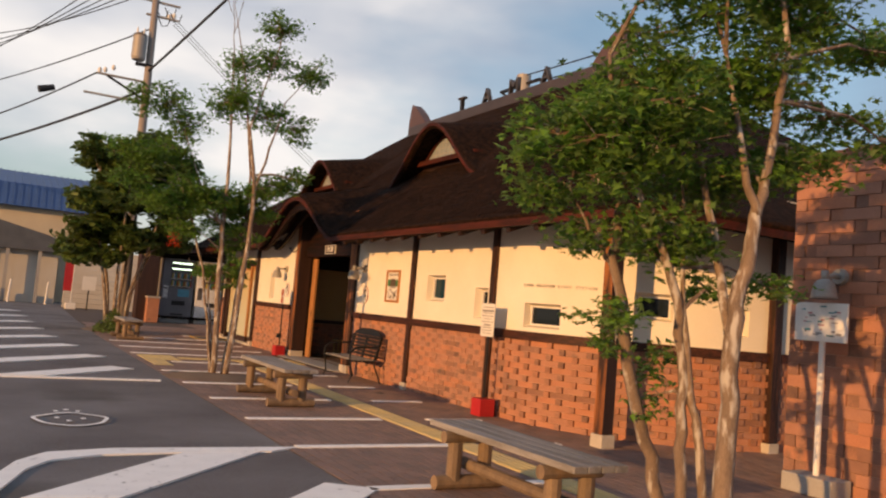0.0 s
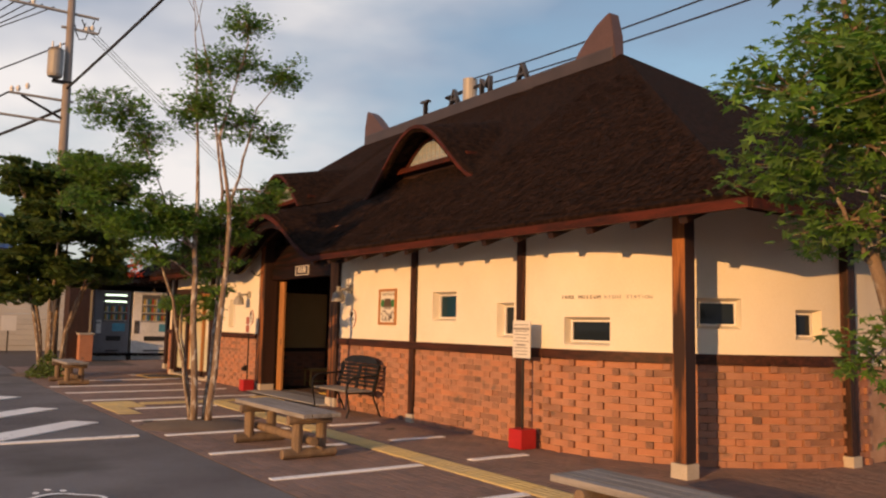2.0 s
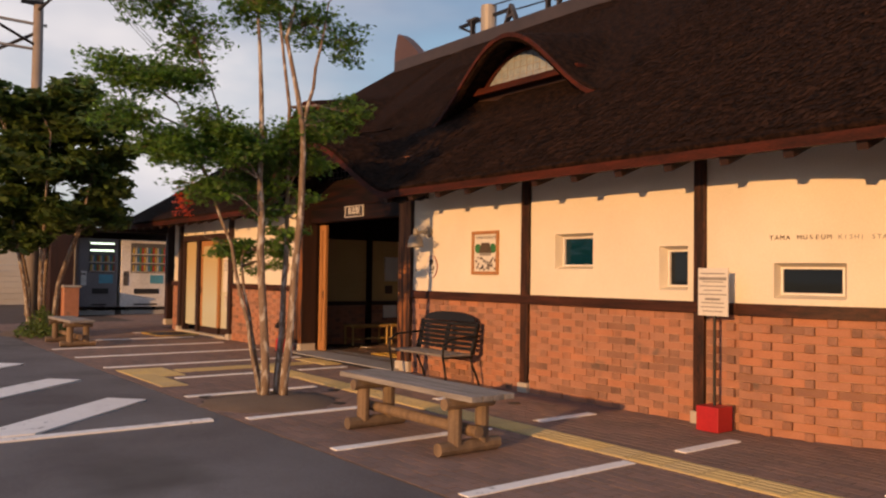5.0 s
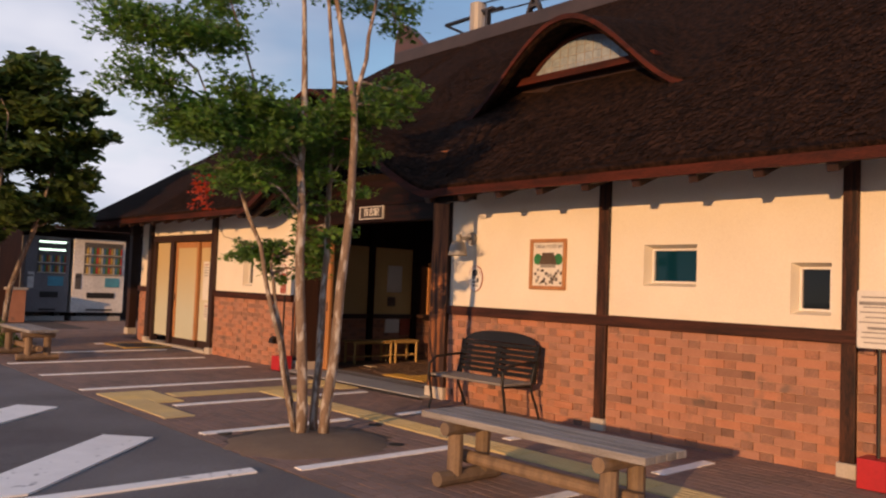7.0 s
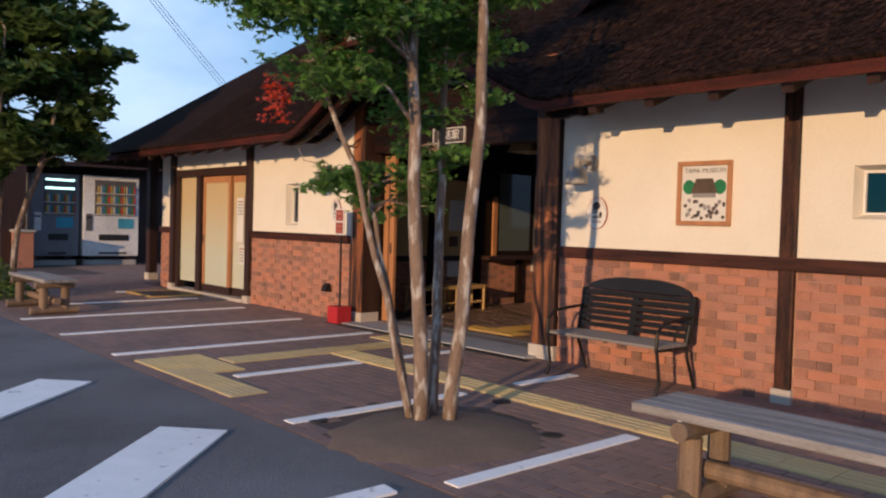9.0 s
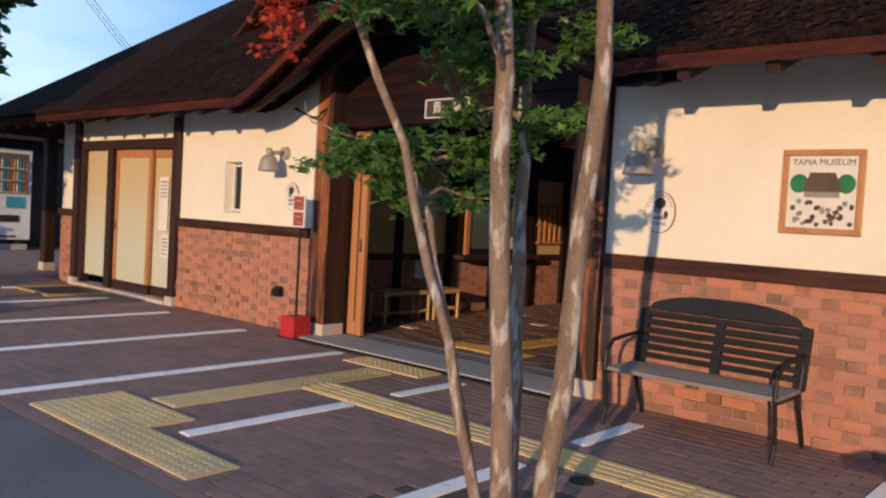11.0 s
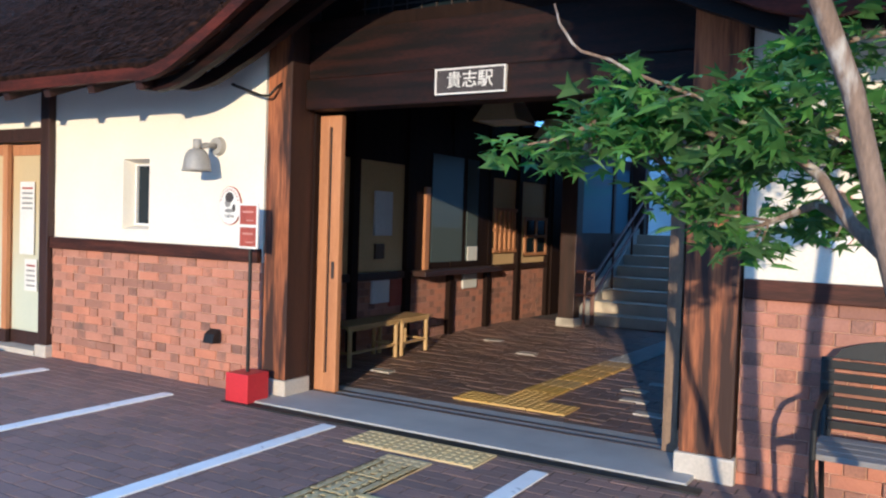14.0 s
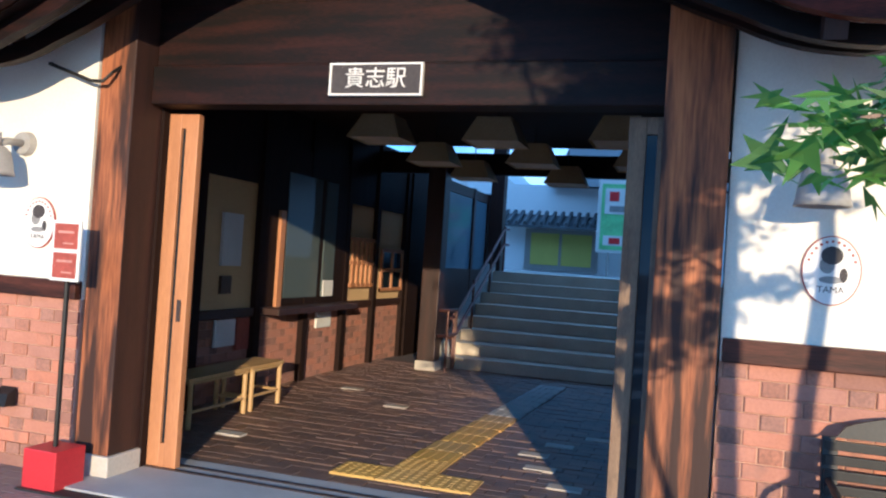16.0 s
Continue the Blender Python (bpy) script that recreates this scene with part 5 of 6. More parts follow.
M_vend_in = mat("vending_inside", (0.12, 0.115, 0.115), None, 0.5, 3, 30, 0)
M_tube = glow("vending_tube", (0.80, 1.0, 0.75), 2.2)


def vending(x, y, w, body, lit, label):
    v = thing("vending_machine", label, "vending machine", x, y, 0.0, "vending machines", turn=90)
    h0, h1 = 0.26, 2.62
    part("plinth", box(0.05, 0.05, -0.02, 0.75, w - 0.05, 0.14), M_concrete, v)
    for yy in (0.2, w - 0.35):
        part("foot", box(0.08, yy, 0.14, 0.5, yy + 0.15, h0), M_black, v)
    b = part("cabinet", box(0, 0, h0, 0.85, w, h1, bevel=0.02), body, v)
    part("display", box(-0.012, 0.1, 1.45, 0.0, w - 0.32, h1 - 0.12), M_vend_in, v, "display window")
    for r in range(3):
        if lit and r == 2:
            continue
        part("price_strip", box(-0.03, 0.12, 1.475 + r * 0.31, -0.013, w - 0.34, 1.505 + r * 0.31), M_paper, v, "pale price strip")
        for c in range(15):
            yy = 0.15 + c * (w - 0.52) / 14.5
            part("bottle", tube([(-0.045, yy, 1.505 + r * 0.31), (-0.045, yy, 1.66 + r * 0.31), (-0.045, yy, 1.73 + r * 0.31)], [0.026, 0.026, 0.011], 7), can_mats[(r * 5 + c * 3) % 5], v)
    if lit:
        for z in (2.18, 2.42):
            part("light_tube", box(-0.03, 0.14, z, -0.013, w - 0.36, z + 0.05), M_tube, v, "glowing tube")
    for k in range(3):
        part("button", box(-0.02, w - 0.23 + k * 0.055, 1.36, -0.014, w - 0.19 + k * 0.055, 1.42), M_black, v)
    part("poster_panel", box(-0.015, 0.16, 1.08, -0.001, 0.62, 1.38), M_vblue, v, "light blue label")
    part("coin_panel", box(-0.015, w - 0.26, 1.0, -0.001, w - 0.08, 1.5), M_vend_in if not lit else M_vend_w, v)
    part("hatch", box(-0.02, 0.3, 0.72, -0.001, w - 0.45, 0.90), M_black, v, "dark delivery hatch")
    part("grille", box(-0.015, 0.35, 0.32, -0.001, w - 0.45, 0.37), M_black, v)
    return v


can_mats = [mat("can_colour", c, None, 0.4, 3, 30, 0) for c in ((0.45, 0.05, 0.04), (0.06, 0.20, 0.40), (0.50, 0.36, 0.06), (0.08, 0.24, 0.08), (0.55, 0.53, 0.48))]
M_vblue = mat("label_blue", (0.10, 0.36, 0.50), None, 0.5, 4, 30, 0)
vending(9.20, 34.0, 1.62, M_vend_w, False, "white drinks vending machine on a low plinth")
vending(7.48, 34.05, 1.28, M_vend_g, True, "grey vending machine with lit tubes")
hut = thing("wall_far", "far wall behind the vending machines", "wall", kind="structure")
part("panel", box(5.4, 35.2, 0, 16, 35.5, 3.0), M_dark, hut)
part("canopy", slab([(5.2, 33.4), (10.5, 33.4), (10.5, 35.6), (5.2, 35.6)], "z", 2.85, 2.95), M_dark, hut)
# this pier stands in shade, which its dark colour carries
part("brick_pier", box(5.2, 33.4, 0, 5.9, 34.1, 2.85), M_dark, hut, "brick pier with its shade put into a dark brown colour")
part("low_pier", box(5.55, 33.0, 0, 6.0, 33.45, 0.95, bevel=0.01), M_brick, hut)
part("pier_cap", box(5.5, 32.95, 0.95, 6.05, 33.5, 1.02, bevel=0.01), M_concrete, hut)

far_house = thing("workshop_building", "ochre building with a blue sheet roof", "building", 0, 0, 0)
part("wall", box(-22, 52, -0.1, 5.2, 60, 5.4), M_wall_far, far_house)
bm = slab([(51.4, 5.3), (52.6, 6.7), (60, 8.2), (60, 5.3)], "x", -22.5, 5.6)
part("roof", bm, M_blue_roof, far_house, "blue ribbed sheet roof")
ribs = None
for k in range(70):
    ribs = slab([(51.36, 5.32), (52.58, 6.75), (60, 8.27), (60, 8.2), (52.6, 6.69), (51.4, 5.3)], "x", -22.4 + k * 0.4, -22.34 + k * 0.4, ribs)
part("roof_ribs", ribs, M_blue_roof, far_house)
for k in range(5):
    part("window", box(-16 + k * 4, 51.96, 1.6, -14.4 + k * 4, 52.04, 2.8), M_winglass, far_house)
shed = thing("shed", "low pale shed with a dark tiled roof", "shed", 0, 0, 0)
part("wall", box(-5.5, 47.5, -0.1, 3.2, 51, 3.0), M_siding, shed)
part("roof", slab([(-6.2, 2.7), (-5.2, 3.1), (-1.2, 4.5), (2.6, 3.6), (3.9, 2.9), (3.7, 2.75)], "y", 46.9, 51.4), M_tile, shed, "dark grey tiled roof")
for a in (-4.6, -2.9, -1.1, 0.7, 2.2):
    part("pillar", box(a, 46.95, 0, a + 0.16, 47.1, 2.8), M_grey, shed)
# black sheet on the wall stands for shade inside the shed
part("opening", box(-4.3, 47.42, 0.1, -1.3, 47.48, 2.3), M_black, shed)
ac = thing("air_conditioner", "white outdoor air conditioner unit on the ground", "air conditioner", -0.6, 46.4, 0)
part("case", box(0, 0, 0.08, 0.9, 0.35, 0.75, bevel=0.02), M_white, ac)
part("fan_grille", tube([(0.32, -0.012, 0.42), (0.32, 0.01, 0.42)], 0.24, 20), M_grey, ac)
part("stand", box(0.05, 0.03, -0.01, 0.85, 0.3, 0.08), M_black, ac)
siding = thing("fence_wall", "pale boarded house wall behind the trees", "wall", 0, 0, 0)
for k in range(12):
    part("board", box(3.3, 43.0 - 0.015 * (k % 2), 0.02 + k * 0.24, 12.5, 43.2, 0.25 + k * 0.24), M_siding, siding)
# black panel stands for the unlit room behind this window
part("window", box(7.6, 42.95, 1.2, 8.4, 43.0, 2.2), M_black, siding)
flag = thing("banner_flag", "red upright banner on a pole with a white base", "banner", 3.35, 41.5, 0)
part("pole", tube([(0.18, 0, 0), (0.18, 0, 2.6)], 0.02, 8), M_white, flag)
part("cloth", box(-0.22, -0.004, 0.85, 0.17, 0.004, 2.5), M_red, flag, "faded red cloth")
part("base", box(-0.05, -0.2, 0, 0.4, 0.2, 0.3, bevel=0.02), M_white, flag)
board = thing("notice_board", "cream notice board on short legs", "notice board", 4.2, 41, 0)
part("panel", box(-0.3, -0.02, 0.95, 0.3, 0.02, 1.6), M_paper, board)
part("leg", tube([(0, 0.03, 0), (0, 0.03, 1.0)], 0.03, 8), M_iron, board)
for k, x in enumerate((1.0, 2.7)):
    bl = thing("bollard", "slim white steel bollard", "bollard", x, 45.5, 0, "bollards")
    part("tube", tube([(0, 0, 0), (0.05, 0, 1.15)], 0.05, 10), M_white, bl)

# utility pole with transformer, cross-arms and cables
pole = thing("utility_pole", "weathered concrete utility pole with transformer and cross-arms", "utility pole", 4.9, 34.6, 0)
part("shaft", tube([(0, 0, -0.1), (-0.05, 0, 7), (-0.1, 0, 14.6)], [0.21, 0.17, 0.13], 14), M_pole, pole, smooth=True)
part("transformer", tube([(-0.55, -0.2, 10.55), (-0.55, -0.2, 10.65), (-0.55, -0.2, 11.5), (-0.55, -0.2, 11.6)], [0.24, 0.28, 0.28, 0.22], 16), M_grey, pole, "grey pole transformer")
part("bracket", box(-0.6, -0.15, 10.4, 0.1, 0.1, 10.5), M_iron, pole)
for z, a, b in ((13.2, -2.2, 0.9), (9.75, -2.0, 0.2), (8.9, -2.4, 0.1), (12.6, -0.4, 0.9)):
    part("cross_arm", box(a, -0.06, z - 0.035, b, 0.06, z + 0.035), M_grey, pole)
part("brace", tube([(-1.6, -0.05, 9.7), (-0.1, -0.05, 9.0)], 0.05, 8), M_iron, pole)
for a, z in ((-2.1, 13.35), (-1.4, 13.35), (0.7, 12.8), (0.5, 12.7), (-1.9, 9.9), (-1.4, 10.1), (-1.7, 9.95)):
    part("insulator", tube([(a, 0, z - 0.12), (a, 0, z), (a, 0, z + 0.1)], [0.05, 0.09, 0.04], 10), M_white, pole)
for a, z in ((0.25, 12.9), (0.55, 13.05), (0.8, 12.85), (0.35, 12.55)):        # looped jumper wires by the arms
    part("jumper_wire", tube([(a - 0.25, 0, z), (a - 0.1, 0.05, z - 0.3), (a + 0.12, 0, z - 0.25), (a + 0.2, 0, z + 0.05)], 0.022, 6), M_black, pole)
part("transformer_lid", tube([(-0.55, -0.2, 11.6), (-0.55, -0.2, 11.66)], [0.29, 0.2], 16), M_pole, pole)
part("bushing", tube([(-0.68, -0.2, 11.62), (-0.68, -0.2, 11.9)], [0.05, 0.03], 8), M_white, pole)
part("bushing", tube([(-0.42, -0.2, 11.62), (-0.42, -0.2, 11.9)], [0.05, 0.03], 8), M_white, pole)
part("splice_box", tube([(-4.0, -1.0, 8.45), (-3.5, -0.85, 8.65)], [0.14, 0.12], 10), M_black, pole)


def cable(a, b, sag, r, label="black overhead cable against the sky"):
    pts = [tuple(a[d] + (b[d] - a[d]) * i / 16 - (sag * 4 * (i / 16) * (1 - i / 16) if d == 2 else 0) for d in range(3)) for i in range(17)]
    return tagged(part("cable", tube(pts, r, 5), M_black), label, "cable", "overhead cables")


PX, PY = 4.8, 34.6
cable((PX - 0.1, PY, 9.4), (-5.3, 55.4, 7.2), 0.4, 0.06)
cable((PX, PY, 10.2), (9.6, 8.0, 15.8), 0.3, 0.05)
cable((PX - 1.9, PY, 9.75), (-5.0, 55, 8.6), 0.4, 0.035)
for k in range(5):
    cable((PX - 2.2 + 0.4 * k, PY, 13.3), (-4.4 + 0.4 * k, 55.4, 12.3 + 0.75 * k), 0.4, 0.024)
cable((PX - 0.1, PY, 12.0), (-5.3, 55, 10.8), 0.4, 0.03)
for k in range(3):
    cable((PX + 0.8, PY, 12.7 - 0.15 * k), (30, 62, 7.6 - 0.3 * k), 0.4, 0.013)
cable((18.7, 27.5, 11.6), (16.0, -6, 10.5), 0.5, 0.03)
cable((18.7, 27.5, 11.2), (16.0, -6, 9.9), 0.5, 0.03)

# antenna post behind the roof
mast = thing("lamp_mast", "steel mast with floodlight behind the roof", "mast", 18.7, 27.5, 0)
part("post", tube([(0, 0, 0), (0, 0, 11.6)], 0.14, 10), M_grey, mast)
part("drum", tube([(0, 0, 10.6), (0, 0, 11.6)], 0.30, 14), M_grey, mast)
part("arm", box(-0.06, -1.2, 11.15, 0.06, 1.7, 11.25), M_iron, mast)
part("arm", tube([(0, 1.7, 11.2), (0, 0.1, 10.4)], 0.05, 6), M_iron, mast)

# ---- hall things ----
counter = thing("ticket_window", "dark timber ticket window with glass and counter", "ticket window", 9.9, 20.0, 0)
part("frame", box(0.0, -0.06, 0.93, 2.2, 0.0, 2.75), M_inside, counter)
part("pane", box(0.52, -0.075, 1.02, 1.35, -0.062, 2.45), M_ticket, counter, "pale reflecting glass")
part("pane", box(1.48, -0.075, 1.02, 1.80, -0.062, 2.45), M_ticket, counter, "pale reflecting glass")
part("post", box(0.34, -0.10, 0.93, 0.44, -0.06, 2.0), M_oak, counter)
part("counter_board", box(0.05, -0.30, 0.86, 2.15, -0.02, 0.93, bevel=0.008), M_dark, counter)
part("card", box(1.5, -0.09, 1.02, 1.78, -0.078, 1.22), M_paper, counter, "white card")


def hall_notice(x, z0, x1, z1, material, label, name="notice"):
    o = part(name, box(x, 19.965, z0, x1, 19.995, z1), material)
    return tagged(o, label, "notice", "hall notices")


hall_notice(9.22, 1.37, 9.57, 1.9, M_paper, "framed white notice on ochre plaster")
hall_notice(9.24, 1.09, 9.42, 1.27, M_brown, "small framed picture on ochre plaster")
hall_notice(9.20, 0.56, 9.55, 0.83, M_paper, "white sheet pinned to the brick wainscot")
hall_notice(9.58, 0.50, 9.82, 0.83, M_rust, "red printed sheet pinned to the brick wainscot")
hall_notice(11.4, 0.62, 11.8, 0.85, M_paper, "white leaflets below the ticket counter")
lat = thing("lattice_shutter", "orange-brown wooden lattice shutter", "lattice", 12.25, 19.96, 1.12)
for k in range(5):
    part("slat", box(0.05 + k * 0.16, -0.03, 0, 0.10 + k * 0.16, 0, 0.68), M_oak, lat)
for z in (0.0, 0.31, 0.63):
    part("cross_rail", box(0.0, -0.025, z, 0.8, 0.0, z + 0.05), M_oak, lat)
lat2 = thing("lattice_window", "small square-paned wooden window", "window", 13.35, 19.96, 1.05)
for a in (0.0, 0.42, 0.84):
    part("bar", box(a, -0.03, 0, a + 0.06, 0, 0.62), M_oak, lat2)
for z in (0.0, 0.29, 0.58):
    part("bar", box(0.0, -0.028, z, 0.9, 0, z + 0.05), M_oak, lat2)
part("pane", box(0.02, -0.012, 0.02, 0.88, -0.004, 0.6), M_winglass, lat2)

M_bamboo = mat("pale_bamboo", (0.50, 0.33, 0.12), (0.38, 0.24, 0.08), 0.5, 3, 40, 0.2)
for x, ln in ((8.05, 0.95), (9.02, 0.62)):
    b = thing("hall_bench", "low pale bamboo bench along the hall wall", "bench", x, 19.60, 0.02, "hall benches")
    for k in range(5):
        part("seat_slat", box(0, -0.17 + k * 0.07, 0.40, ln, -0.11 + k * 0.07, 0.43), M_bamboo, b)
    for xx in (0.05, ln - 0.05):
        for yy in (-0.15, 0.15):
            part("leg", tube([(xx, yy, 0), (xx, yy, 0.40)], 0.024, 8), M_bamboo, b)
        part("side_rail", tube([(xx, -0.15, 0.14), (xx, 0.15, 0.14)], 0.015, 6), M_bamboo, b)
    part("stretcher", tube([(0.05, -0.15, 0.14), (ln - 0.05, -0.15, 0.14)], 0.015, 6), M_bamboo, b)
    part("front_rail", tube([(0.02, -0.15, 0.385), (ln - 0.02, -0.15, 0.385)], 0.02, 6), M_bamboo, b)

wall_post(13.15, 19.05, 0.26, 0.26, 3.2, M_dark, "dark timber post at the foot of the stairs", foot=0.14)
wall_post(16.3, 18.95, 0.24, 0.24, 4.2, M_dark, "dark timber post at the head of the stairs", foot=0.0)
wind = thing("glass_screen", "dark framed glass screen beside the stairs", "screen", 13.3, 19.1, 0)
part("panel", box(0.1, 0, 0, 2.9, 0.06, 1.45), M_dark, wind)
part("top_rail", box(0.1, 0, 2.62, 2.9, 0.06, 2.78), M_dark, wind)
for x in (0.0, 1.9, 2.85):
    part("mullion", box(x, -0.01, 0, x + 0.12, 0.07, 2.8), M_dark, wind)
part("pane", box(0.12, 0.02, 1.45, 2.85, 0.035, 2.62), M_screen, wind, "glass with blue-grey reflections put into its colour")
hr = thing("handrail", "dark steel handrail climbing beside the stairs", "handrail", 13.35, 18.78, 0)
for dz in (0.0, -0.28):
    part("rail", tube([(-0.1, 0, 0.75 + dz), (0.15, 0, 0.78 + dz), (2.9, 0, 2.2 + dz), (3.2, 0, 2.2 + dz)], 0.024, 8), M_rail, hr)
for x, z in ((0.05, 0.02), (1.0, 0.5), (2.0, 1.0), (2.9, 1.44)):
    part("baluster", tube([(x, 0, z), (x, 0, z + 0.8)], 0.02, 8), M_rail, hr)
st = thing("side_rail", "short red-brown rail beside the stair post", "handrail", 12.9, 18.75, 0.02)
for z in (0.5, 0.85):
    part("rail", tube([(0, 0.1, z), (0.1, 0, z), (0.55, 0, z)], 0.026, 8), M_rail, st)
for x in (0.1, 0.5):
    part("baluster", tube([(x, 0, 0), (x, 0, 0.86)], 0.02, 8), M_rail, st)

M_shade = mat("paper_shade", (0.52, 0.40, 0.22), (0.42, 0.31, 0.16), 0.8, 3, 50, 0.1)
M_shade_in = mat("shade_diffuser", (0.72, 0.66, 0.50), None, 0.7, 3, 50, 0)
lamp0 = None
for x, y, z in ((9.6, 18.5, 2.69), (11.3, 18.52, 2.69), (12.8, 18.45, 2.69), (9.7, 17.38, 2.69), (11.24, 17.32, 2.69), (9.6, 16.2, 2.69), (12.9, 17.2, 2.66), (11.3, 16.15, 2.69)):
    if lamp0 is None:
        lamp0 = thing("pendant_lamp", "unlit pyramid pendant lamp with an ochre shade", "pendant lamp", x, y, z, "hall pendant lamps")
        a, b, h = 0.27, 0.16, 0.24
        bm = bmesh.new()
        lo = [bm.verts.new(p) for p in ((-a, -a, 0), (a, -a, 0), (a, a, 0), (-a, a, 0))]
        hi = [bm.verts.new(p) for p in ((-b, -b, h), (b, -b, h), (b, b, h), (-b, b, h))]
        for k in range(4):
            bm.faces.new((lo[k], lo[(k + 1) % 4], hi[(k + 1) % 4], hi[k]))
        bm.faces.new(hi)
        part("shade", bm, M_shade, lamp0)
        part("diffuser", box(-a + 0.02, -a + 0.02, 0.012, a - 0.02, a - 0.02, 0.02), M_shade_in, lamp0, "cream diffuser")
        part("cord", tube([(0, 0, h), (0, 0, 0.46)], 0.008, 6), M_black, lamp0)
    else:
        copy_thing(lamp0, pose(x * U, y * U, z * U))

# beyond the platform
M_render = mat("white_render", (0.86, 0.86, 0.85), (0.80, 0.80, 0.79), 0.9, 1, 40, 0.05)
ph = thing("house", "white house with grey tiles behind the platform", "house", 22.0, 0, 0)
part("wall", box(0, 12, 0.0, 6, 21.2, 3.6), M_render, ph)
part("roof", slab([(-0.5, 3.55), (3.0, 5.3), (6.5, 3.55)], "y", 11.5, 19.0), M_tile, ph, "grey tiled roof")
part("gable", slab([(19.3, 2.9), (22.2, 2.9), (22.2, 3.9), (20.8, 4.3)], "x", 0.6, 5), M_white, ph)
part("porch_roof", slab([(-0.7, 2.55), (0.1, 2.9), (0.1, 2.6), (-0.7, 2.5)], "y", 17.4, 20.3), M_tile, ph, "small tiled lean-to roof")
for k in range(14):
    part("roof_tile", tube([(-0.72, 17.5 + k * 0.2, 2.6), (0.08, 17.5 + k * 0.2, 2.95)], 0.05, 8), M_tile, ph)
win = part("window_frame", box(-0.06, 17.8, 1.5, 0.0, 19.6, 2.5), M_grey, ph)
part("pane", box(-0.08, 17.95, 1.62, -0.062, 18.68, 2.4), M_yellow, win, "yellow blind behind glass")
part("pane", box(-0.08, 18.75, 1.62, -0.062, 19.45, 2.4), M_yellow, win, "yellow blind behind glass")
bb = thing("billboard", "green and white printed billboard beside the platform", "billboard", 21.2, 17.05, 1.44)
part("panel", box(-0.03, -1.6, 0.55, 0.03, 0.72, 2.25), M_paper, bb)
part("border", box(-0.045, -1.5, 0.62, -0.032, 0.64, 2.15), M_lime, bb, "lime green field")
part("field", box(-0.06, -1.45, 1.45, -0.047, 0.56, 2.05), M_paper, bb)
part("field", box(-0.06, -1.45, 0.72, -0.047, 0.56, 0.95), M_paper, bb)
for y, z, w, h, m in ((0.35, 1.75, .22, .22, M_red), (0.2, 1.5, .5, .14, M_ink2), (-0.2, 1.15, .6, .16, M_pinkp), (0.3, 0.76, .25, .14, M_red), (-0.4, 0.78, .6, .1, M_ink2), (-0.6, 1.6, .5, .12, M_ink2)):
    part("print", box(-0.07, y - w / 2, z, -0.062, y + w / 2, z + h), m, bb)
for y in (-1.2, 0.4):
    part("leg", box(-0.02, y, -0.01, 0.02, y + 0.06, 0.56), M_grey, bb)

hatch = thing("floor_hatch", "dark checkered steel hatch with a dull yellow edge", "hatch", 6.05, 24.55, 0, kind="structure")
part("plate", box(-0.42, -0.52, -0.02, 0.42, 0.52, 0.012), M_iron, hatch)
for q in ((-0.5, -0.6, 0.5, -0.52), (-0.5, 0.52, 0.5, 0.6), (-0.5, -0.52, -0.42, 0.52), (0.42, -0.52, 0.5, 0.52)):
    part("edge_strip", box(q[0], q[1], -0.02, q[2], q[3], 0.016), M_tact_hall, hatch)

# tree pits and planting
for x, y in ((3.05, 14.62), (4.62, 14.25), (4.15, 13.3), (5.9, 12.2)):
    dc = part("drain_cover", tube([(x, y, -0.01), (x, y, 0.003)], 0.075, 12), M_black)
    tagged(dc, "small dark iron drain cover in brick paving", "drain cover", "drain covers", "structure")
for x, y, rx, ry, lab in ((3.5, 13.8, 0.78, 0.72, "bare soil pit round the maple"), (3.7, 3.5, 0.8, 0.8, "bare soil pit round the maple"), (3.5, 26.0, 0.9, 1.3, "planted soil pit round the tree")):
    bm = bmesh.new()
    rr = random.Random(int(x * 100 + y))
    rings = [[bm.verts.new((x + rx * s * math.cos(2 * math.pi * k / 24) * (1 + 0.06 * math.sin(3 * k)), y + ry * s * math.sin(2 * math.pi * k / 24) * (1 + 0.05 * math.cos(5 * k)), h + rr.uniform(-.006, .006))) for k in range(24)] for s, h in ((1.0, -0.01), (0.92, 0.012), (0.6, 0.035), (0.25, 0.05))]
    for a, b in zip(rings, rings[1:]):
        for k in range(24):
            bm.faces.new((a[k], a[(k + 1) % 24], b[(k + 1) % 24], b[k]))
    bm.faces.new(rings[-1])
    tagged(part("soil_pit", bm, M_soil, smooth=True), lab, "soil", kind="structure")
rng = random.Random(17)
verts, faces = [], []
for k in range(1500):
    a, r = rng.uniform(0, 6.28), rng.uniform(0, 1)
    p = Vector((3.35 + 0.55 * r * math.cos(a), 25.2 + 1.1 * r * math.sin(a), rng.uniform(0.02, 0.62) * (1.15 - r)))
    q = Euler((rng.gauss(0, .6), rng.gauss(0, .6), rng.uniform(0, 6.28))).to_matrix()
    b0 = len(verts)
    verts += [tuple(p + q @ Vector((lx * .05, ly * .05, 0))) for lx, ly in leaf_shape(False)]
    faces.append(tuple(range(b0, b0 + 6)))
tagged(raw("shrub", verts, faces, M_leafd), "low green shrub at the foot of the tree", "shrub")

# ---- bricks and pavers ----
ROW, JOINT, PERIOD = 0.083, 0.0065, 0.395


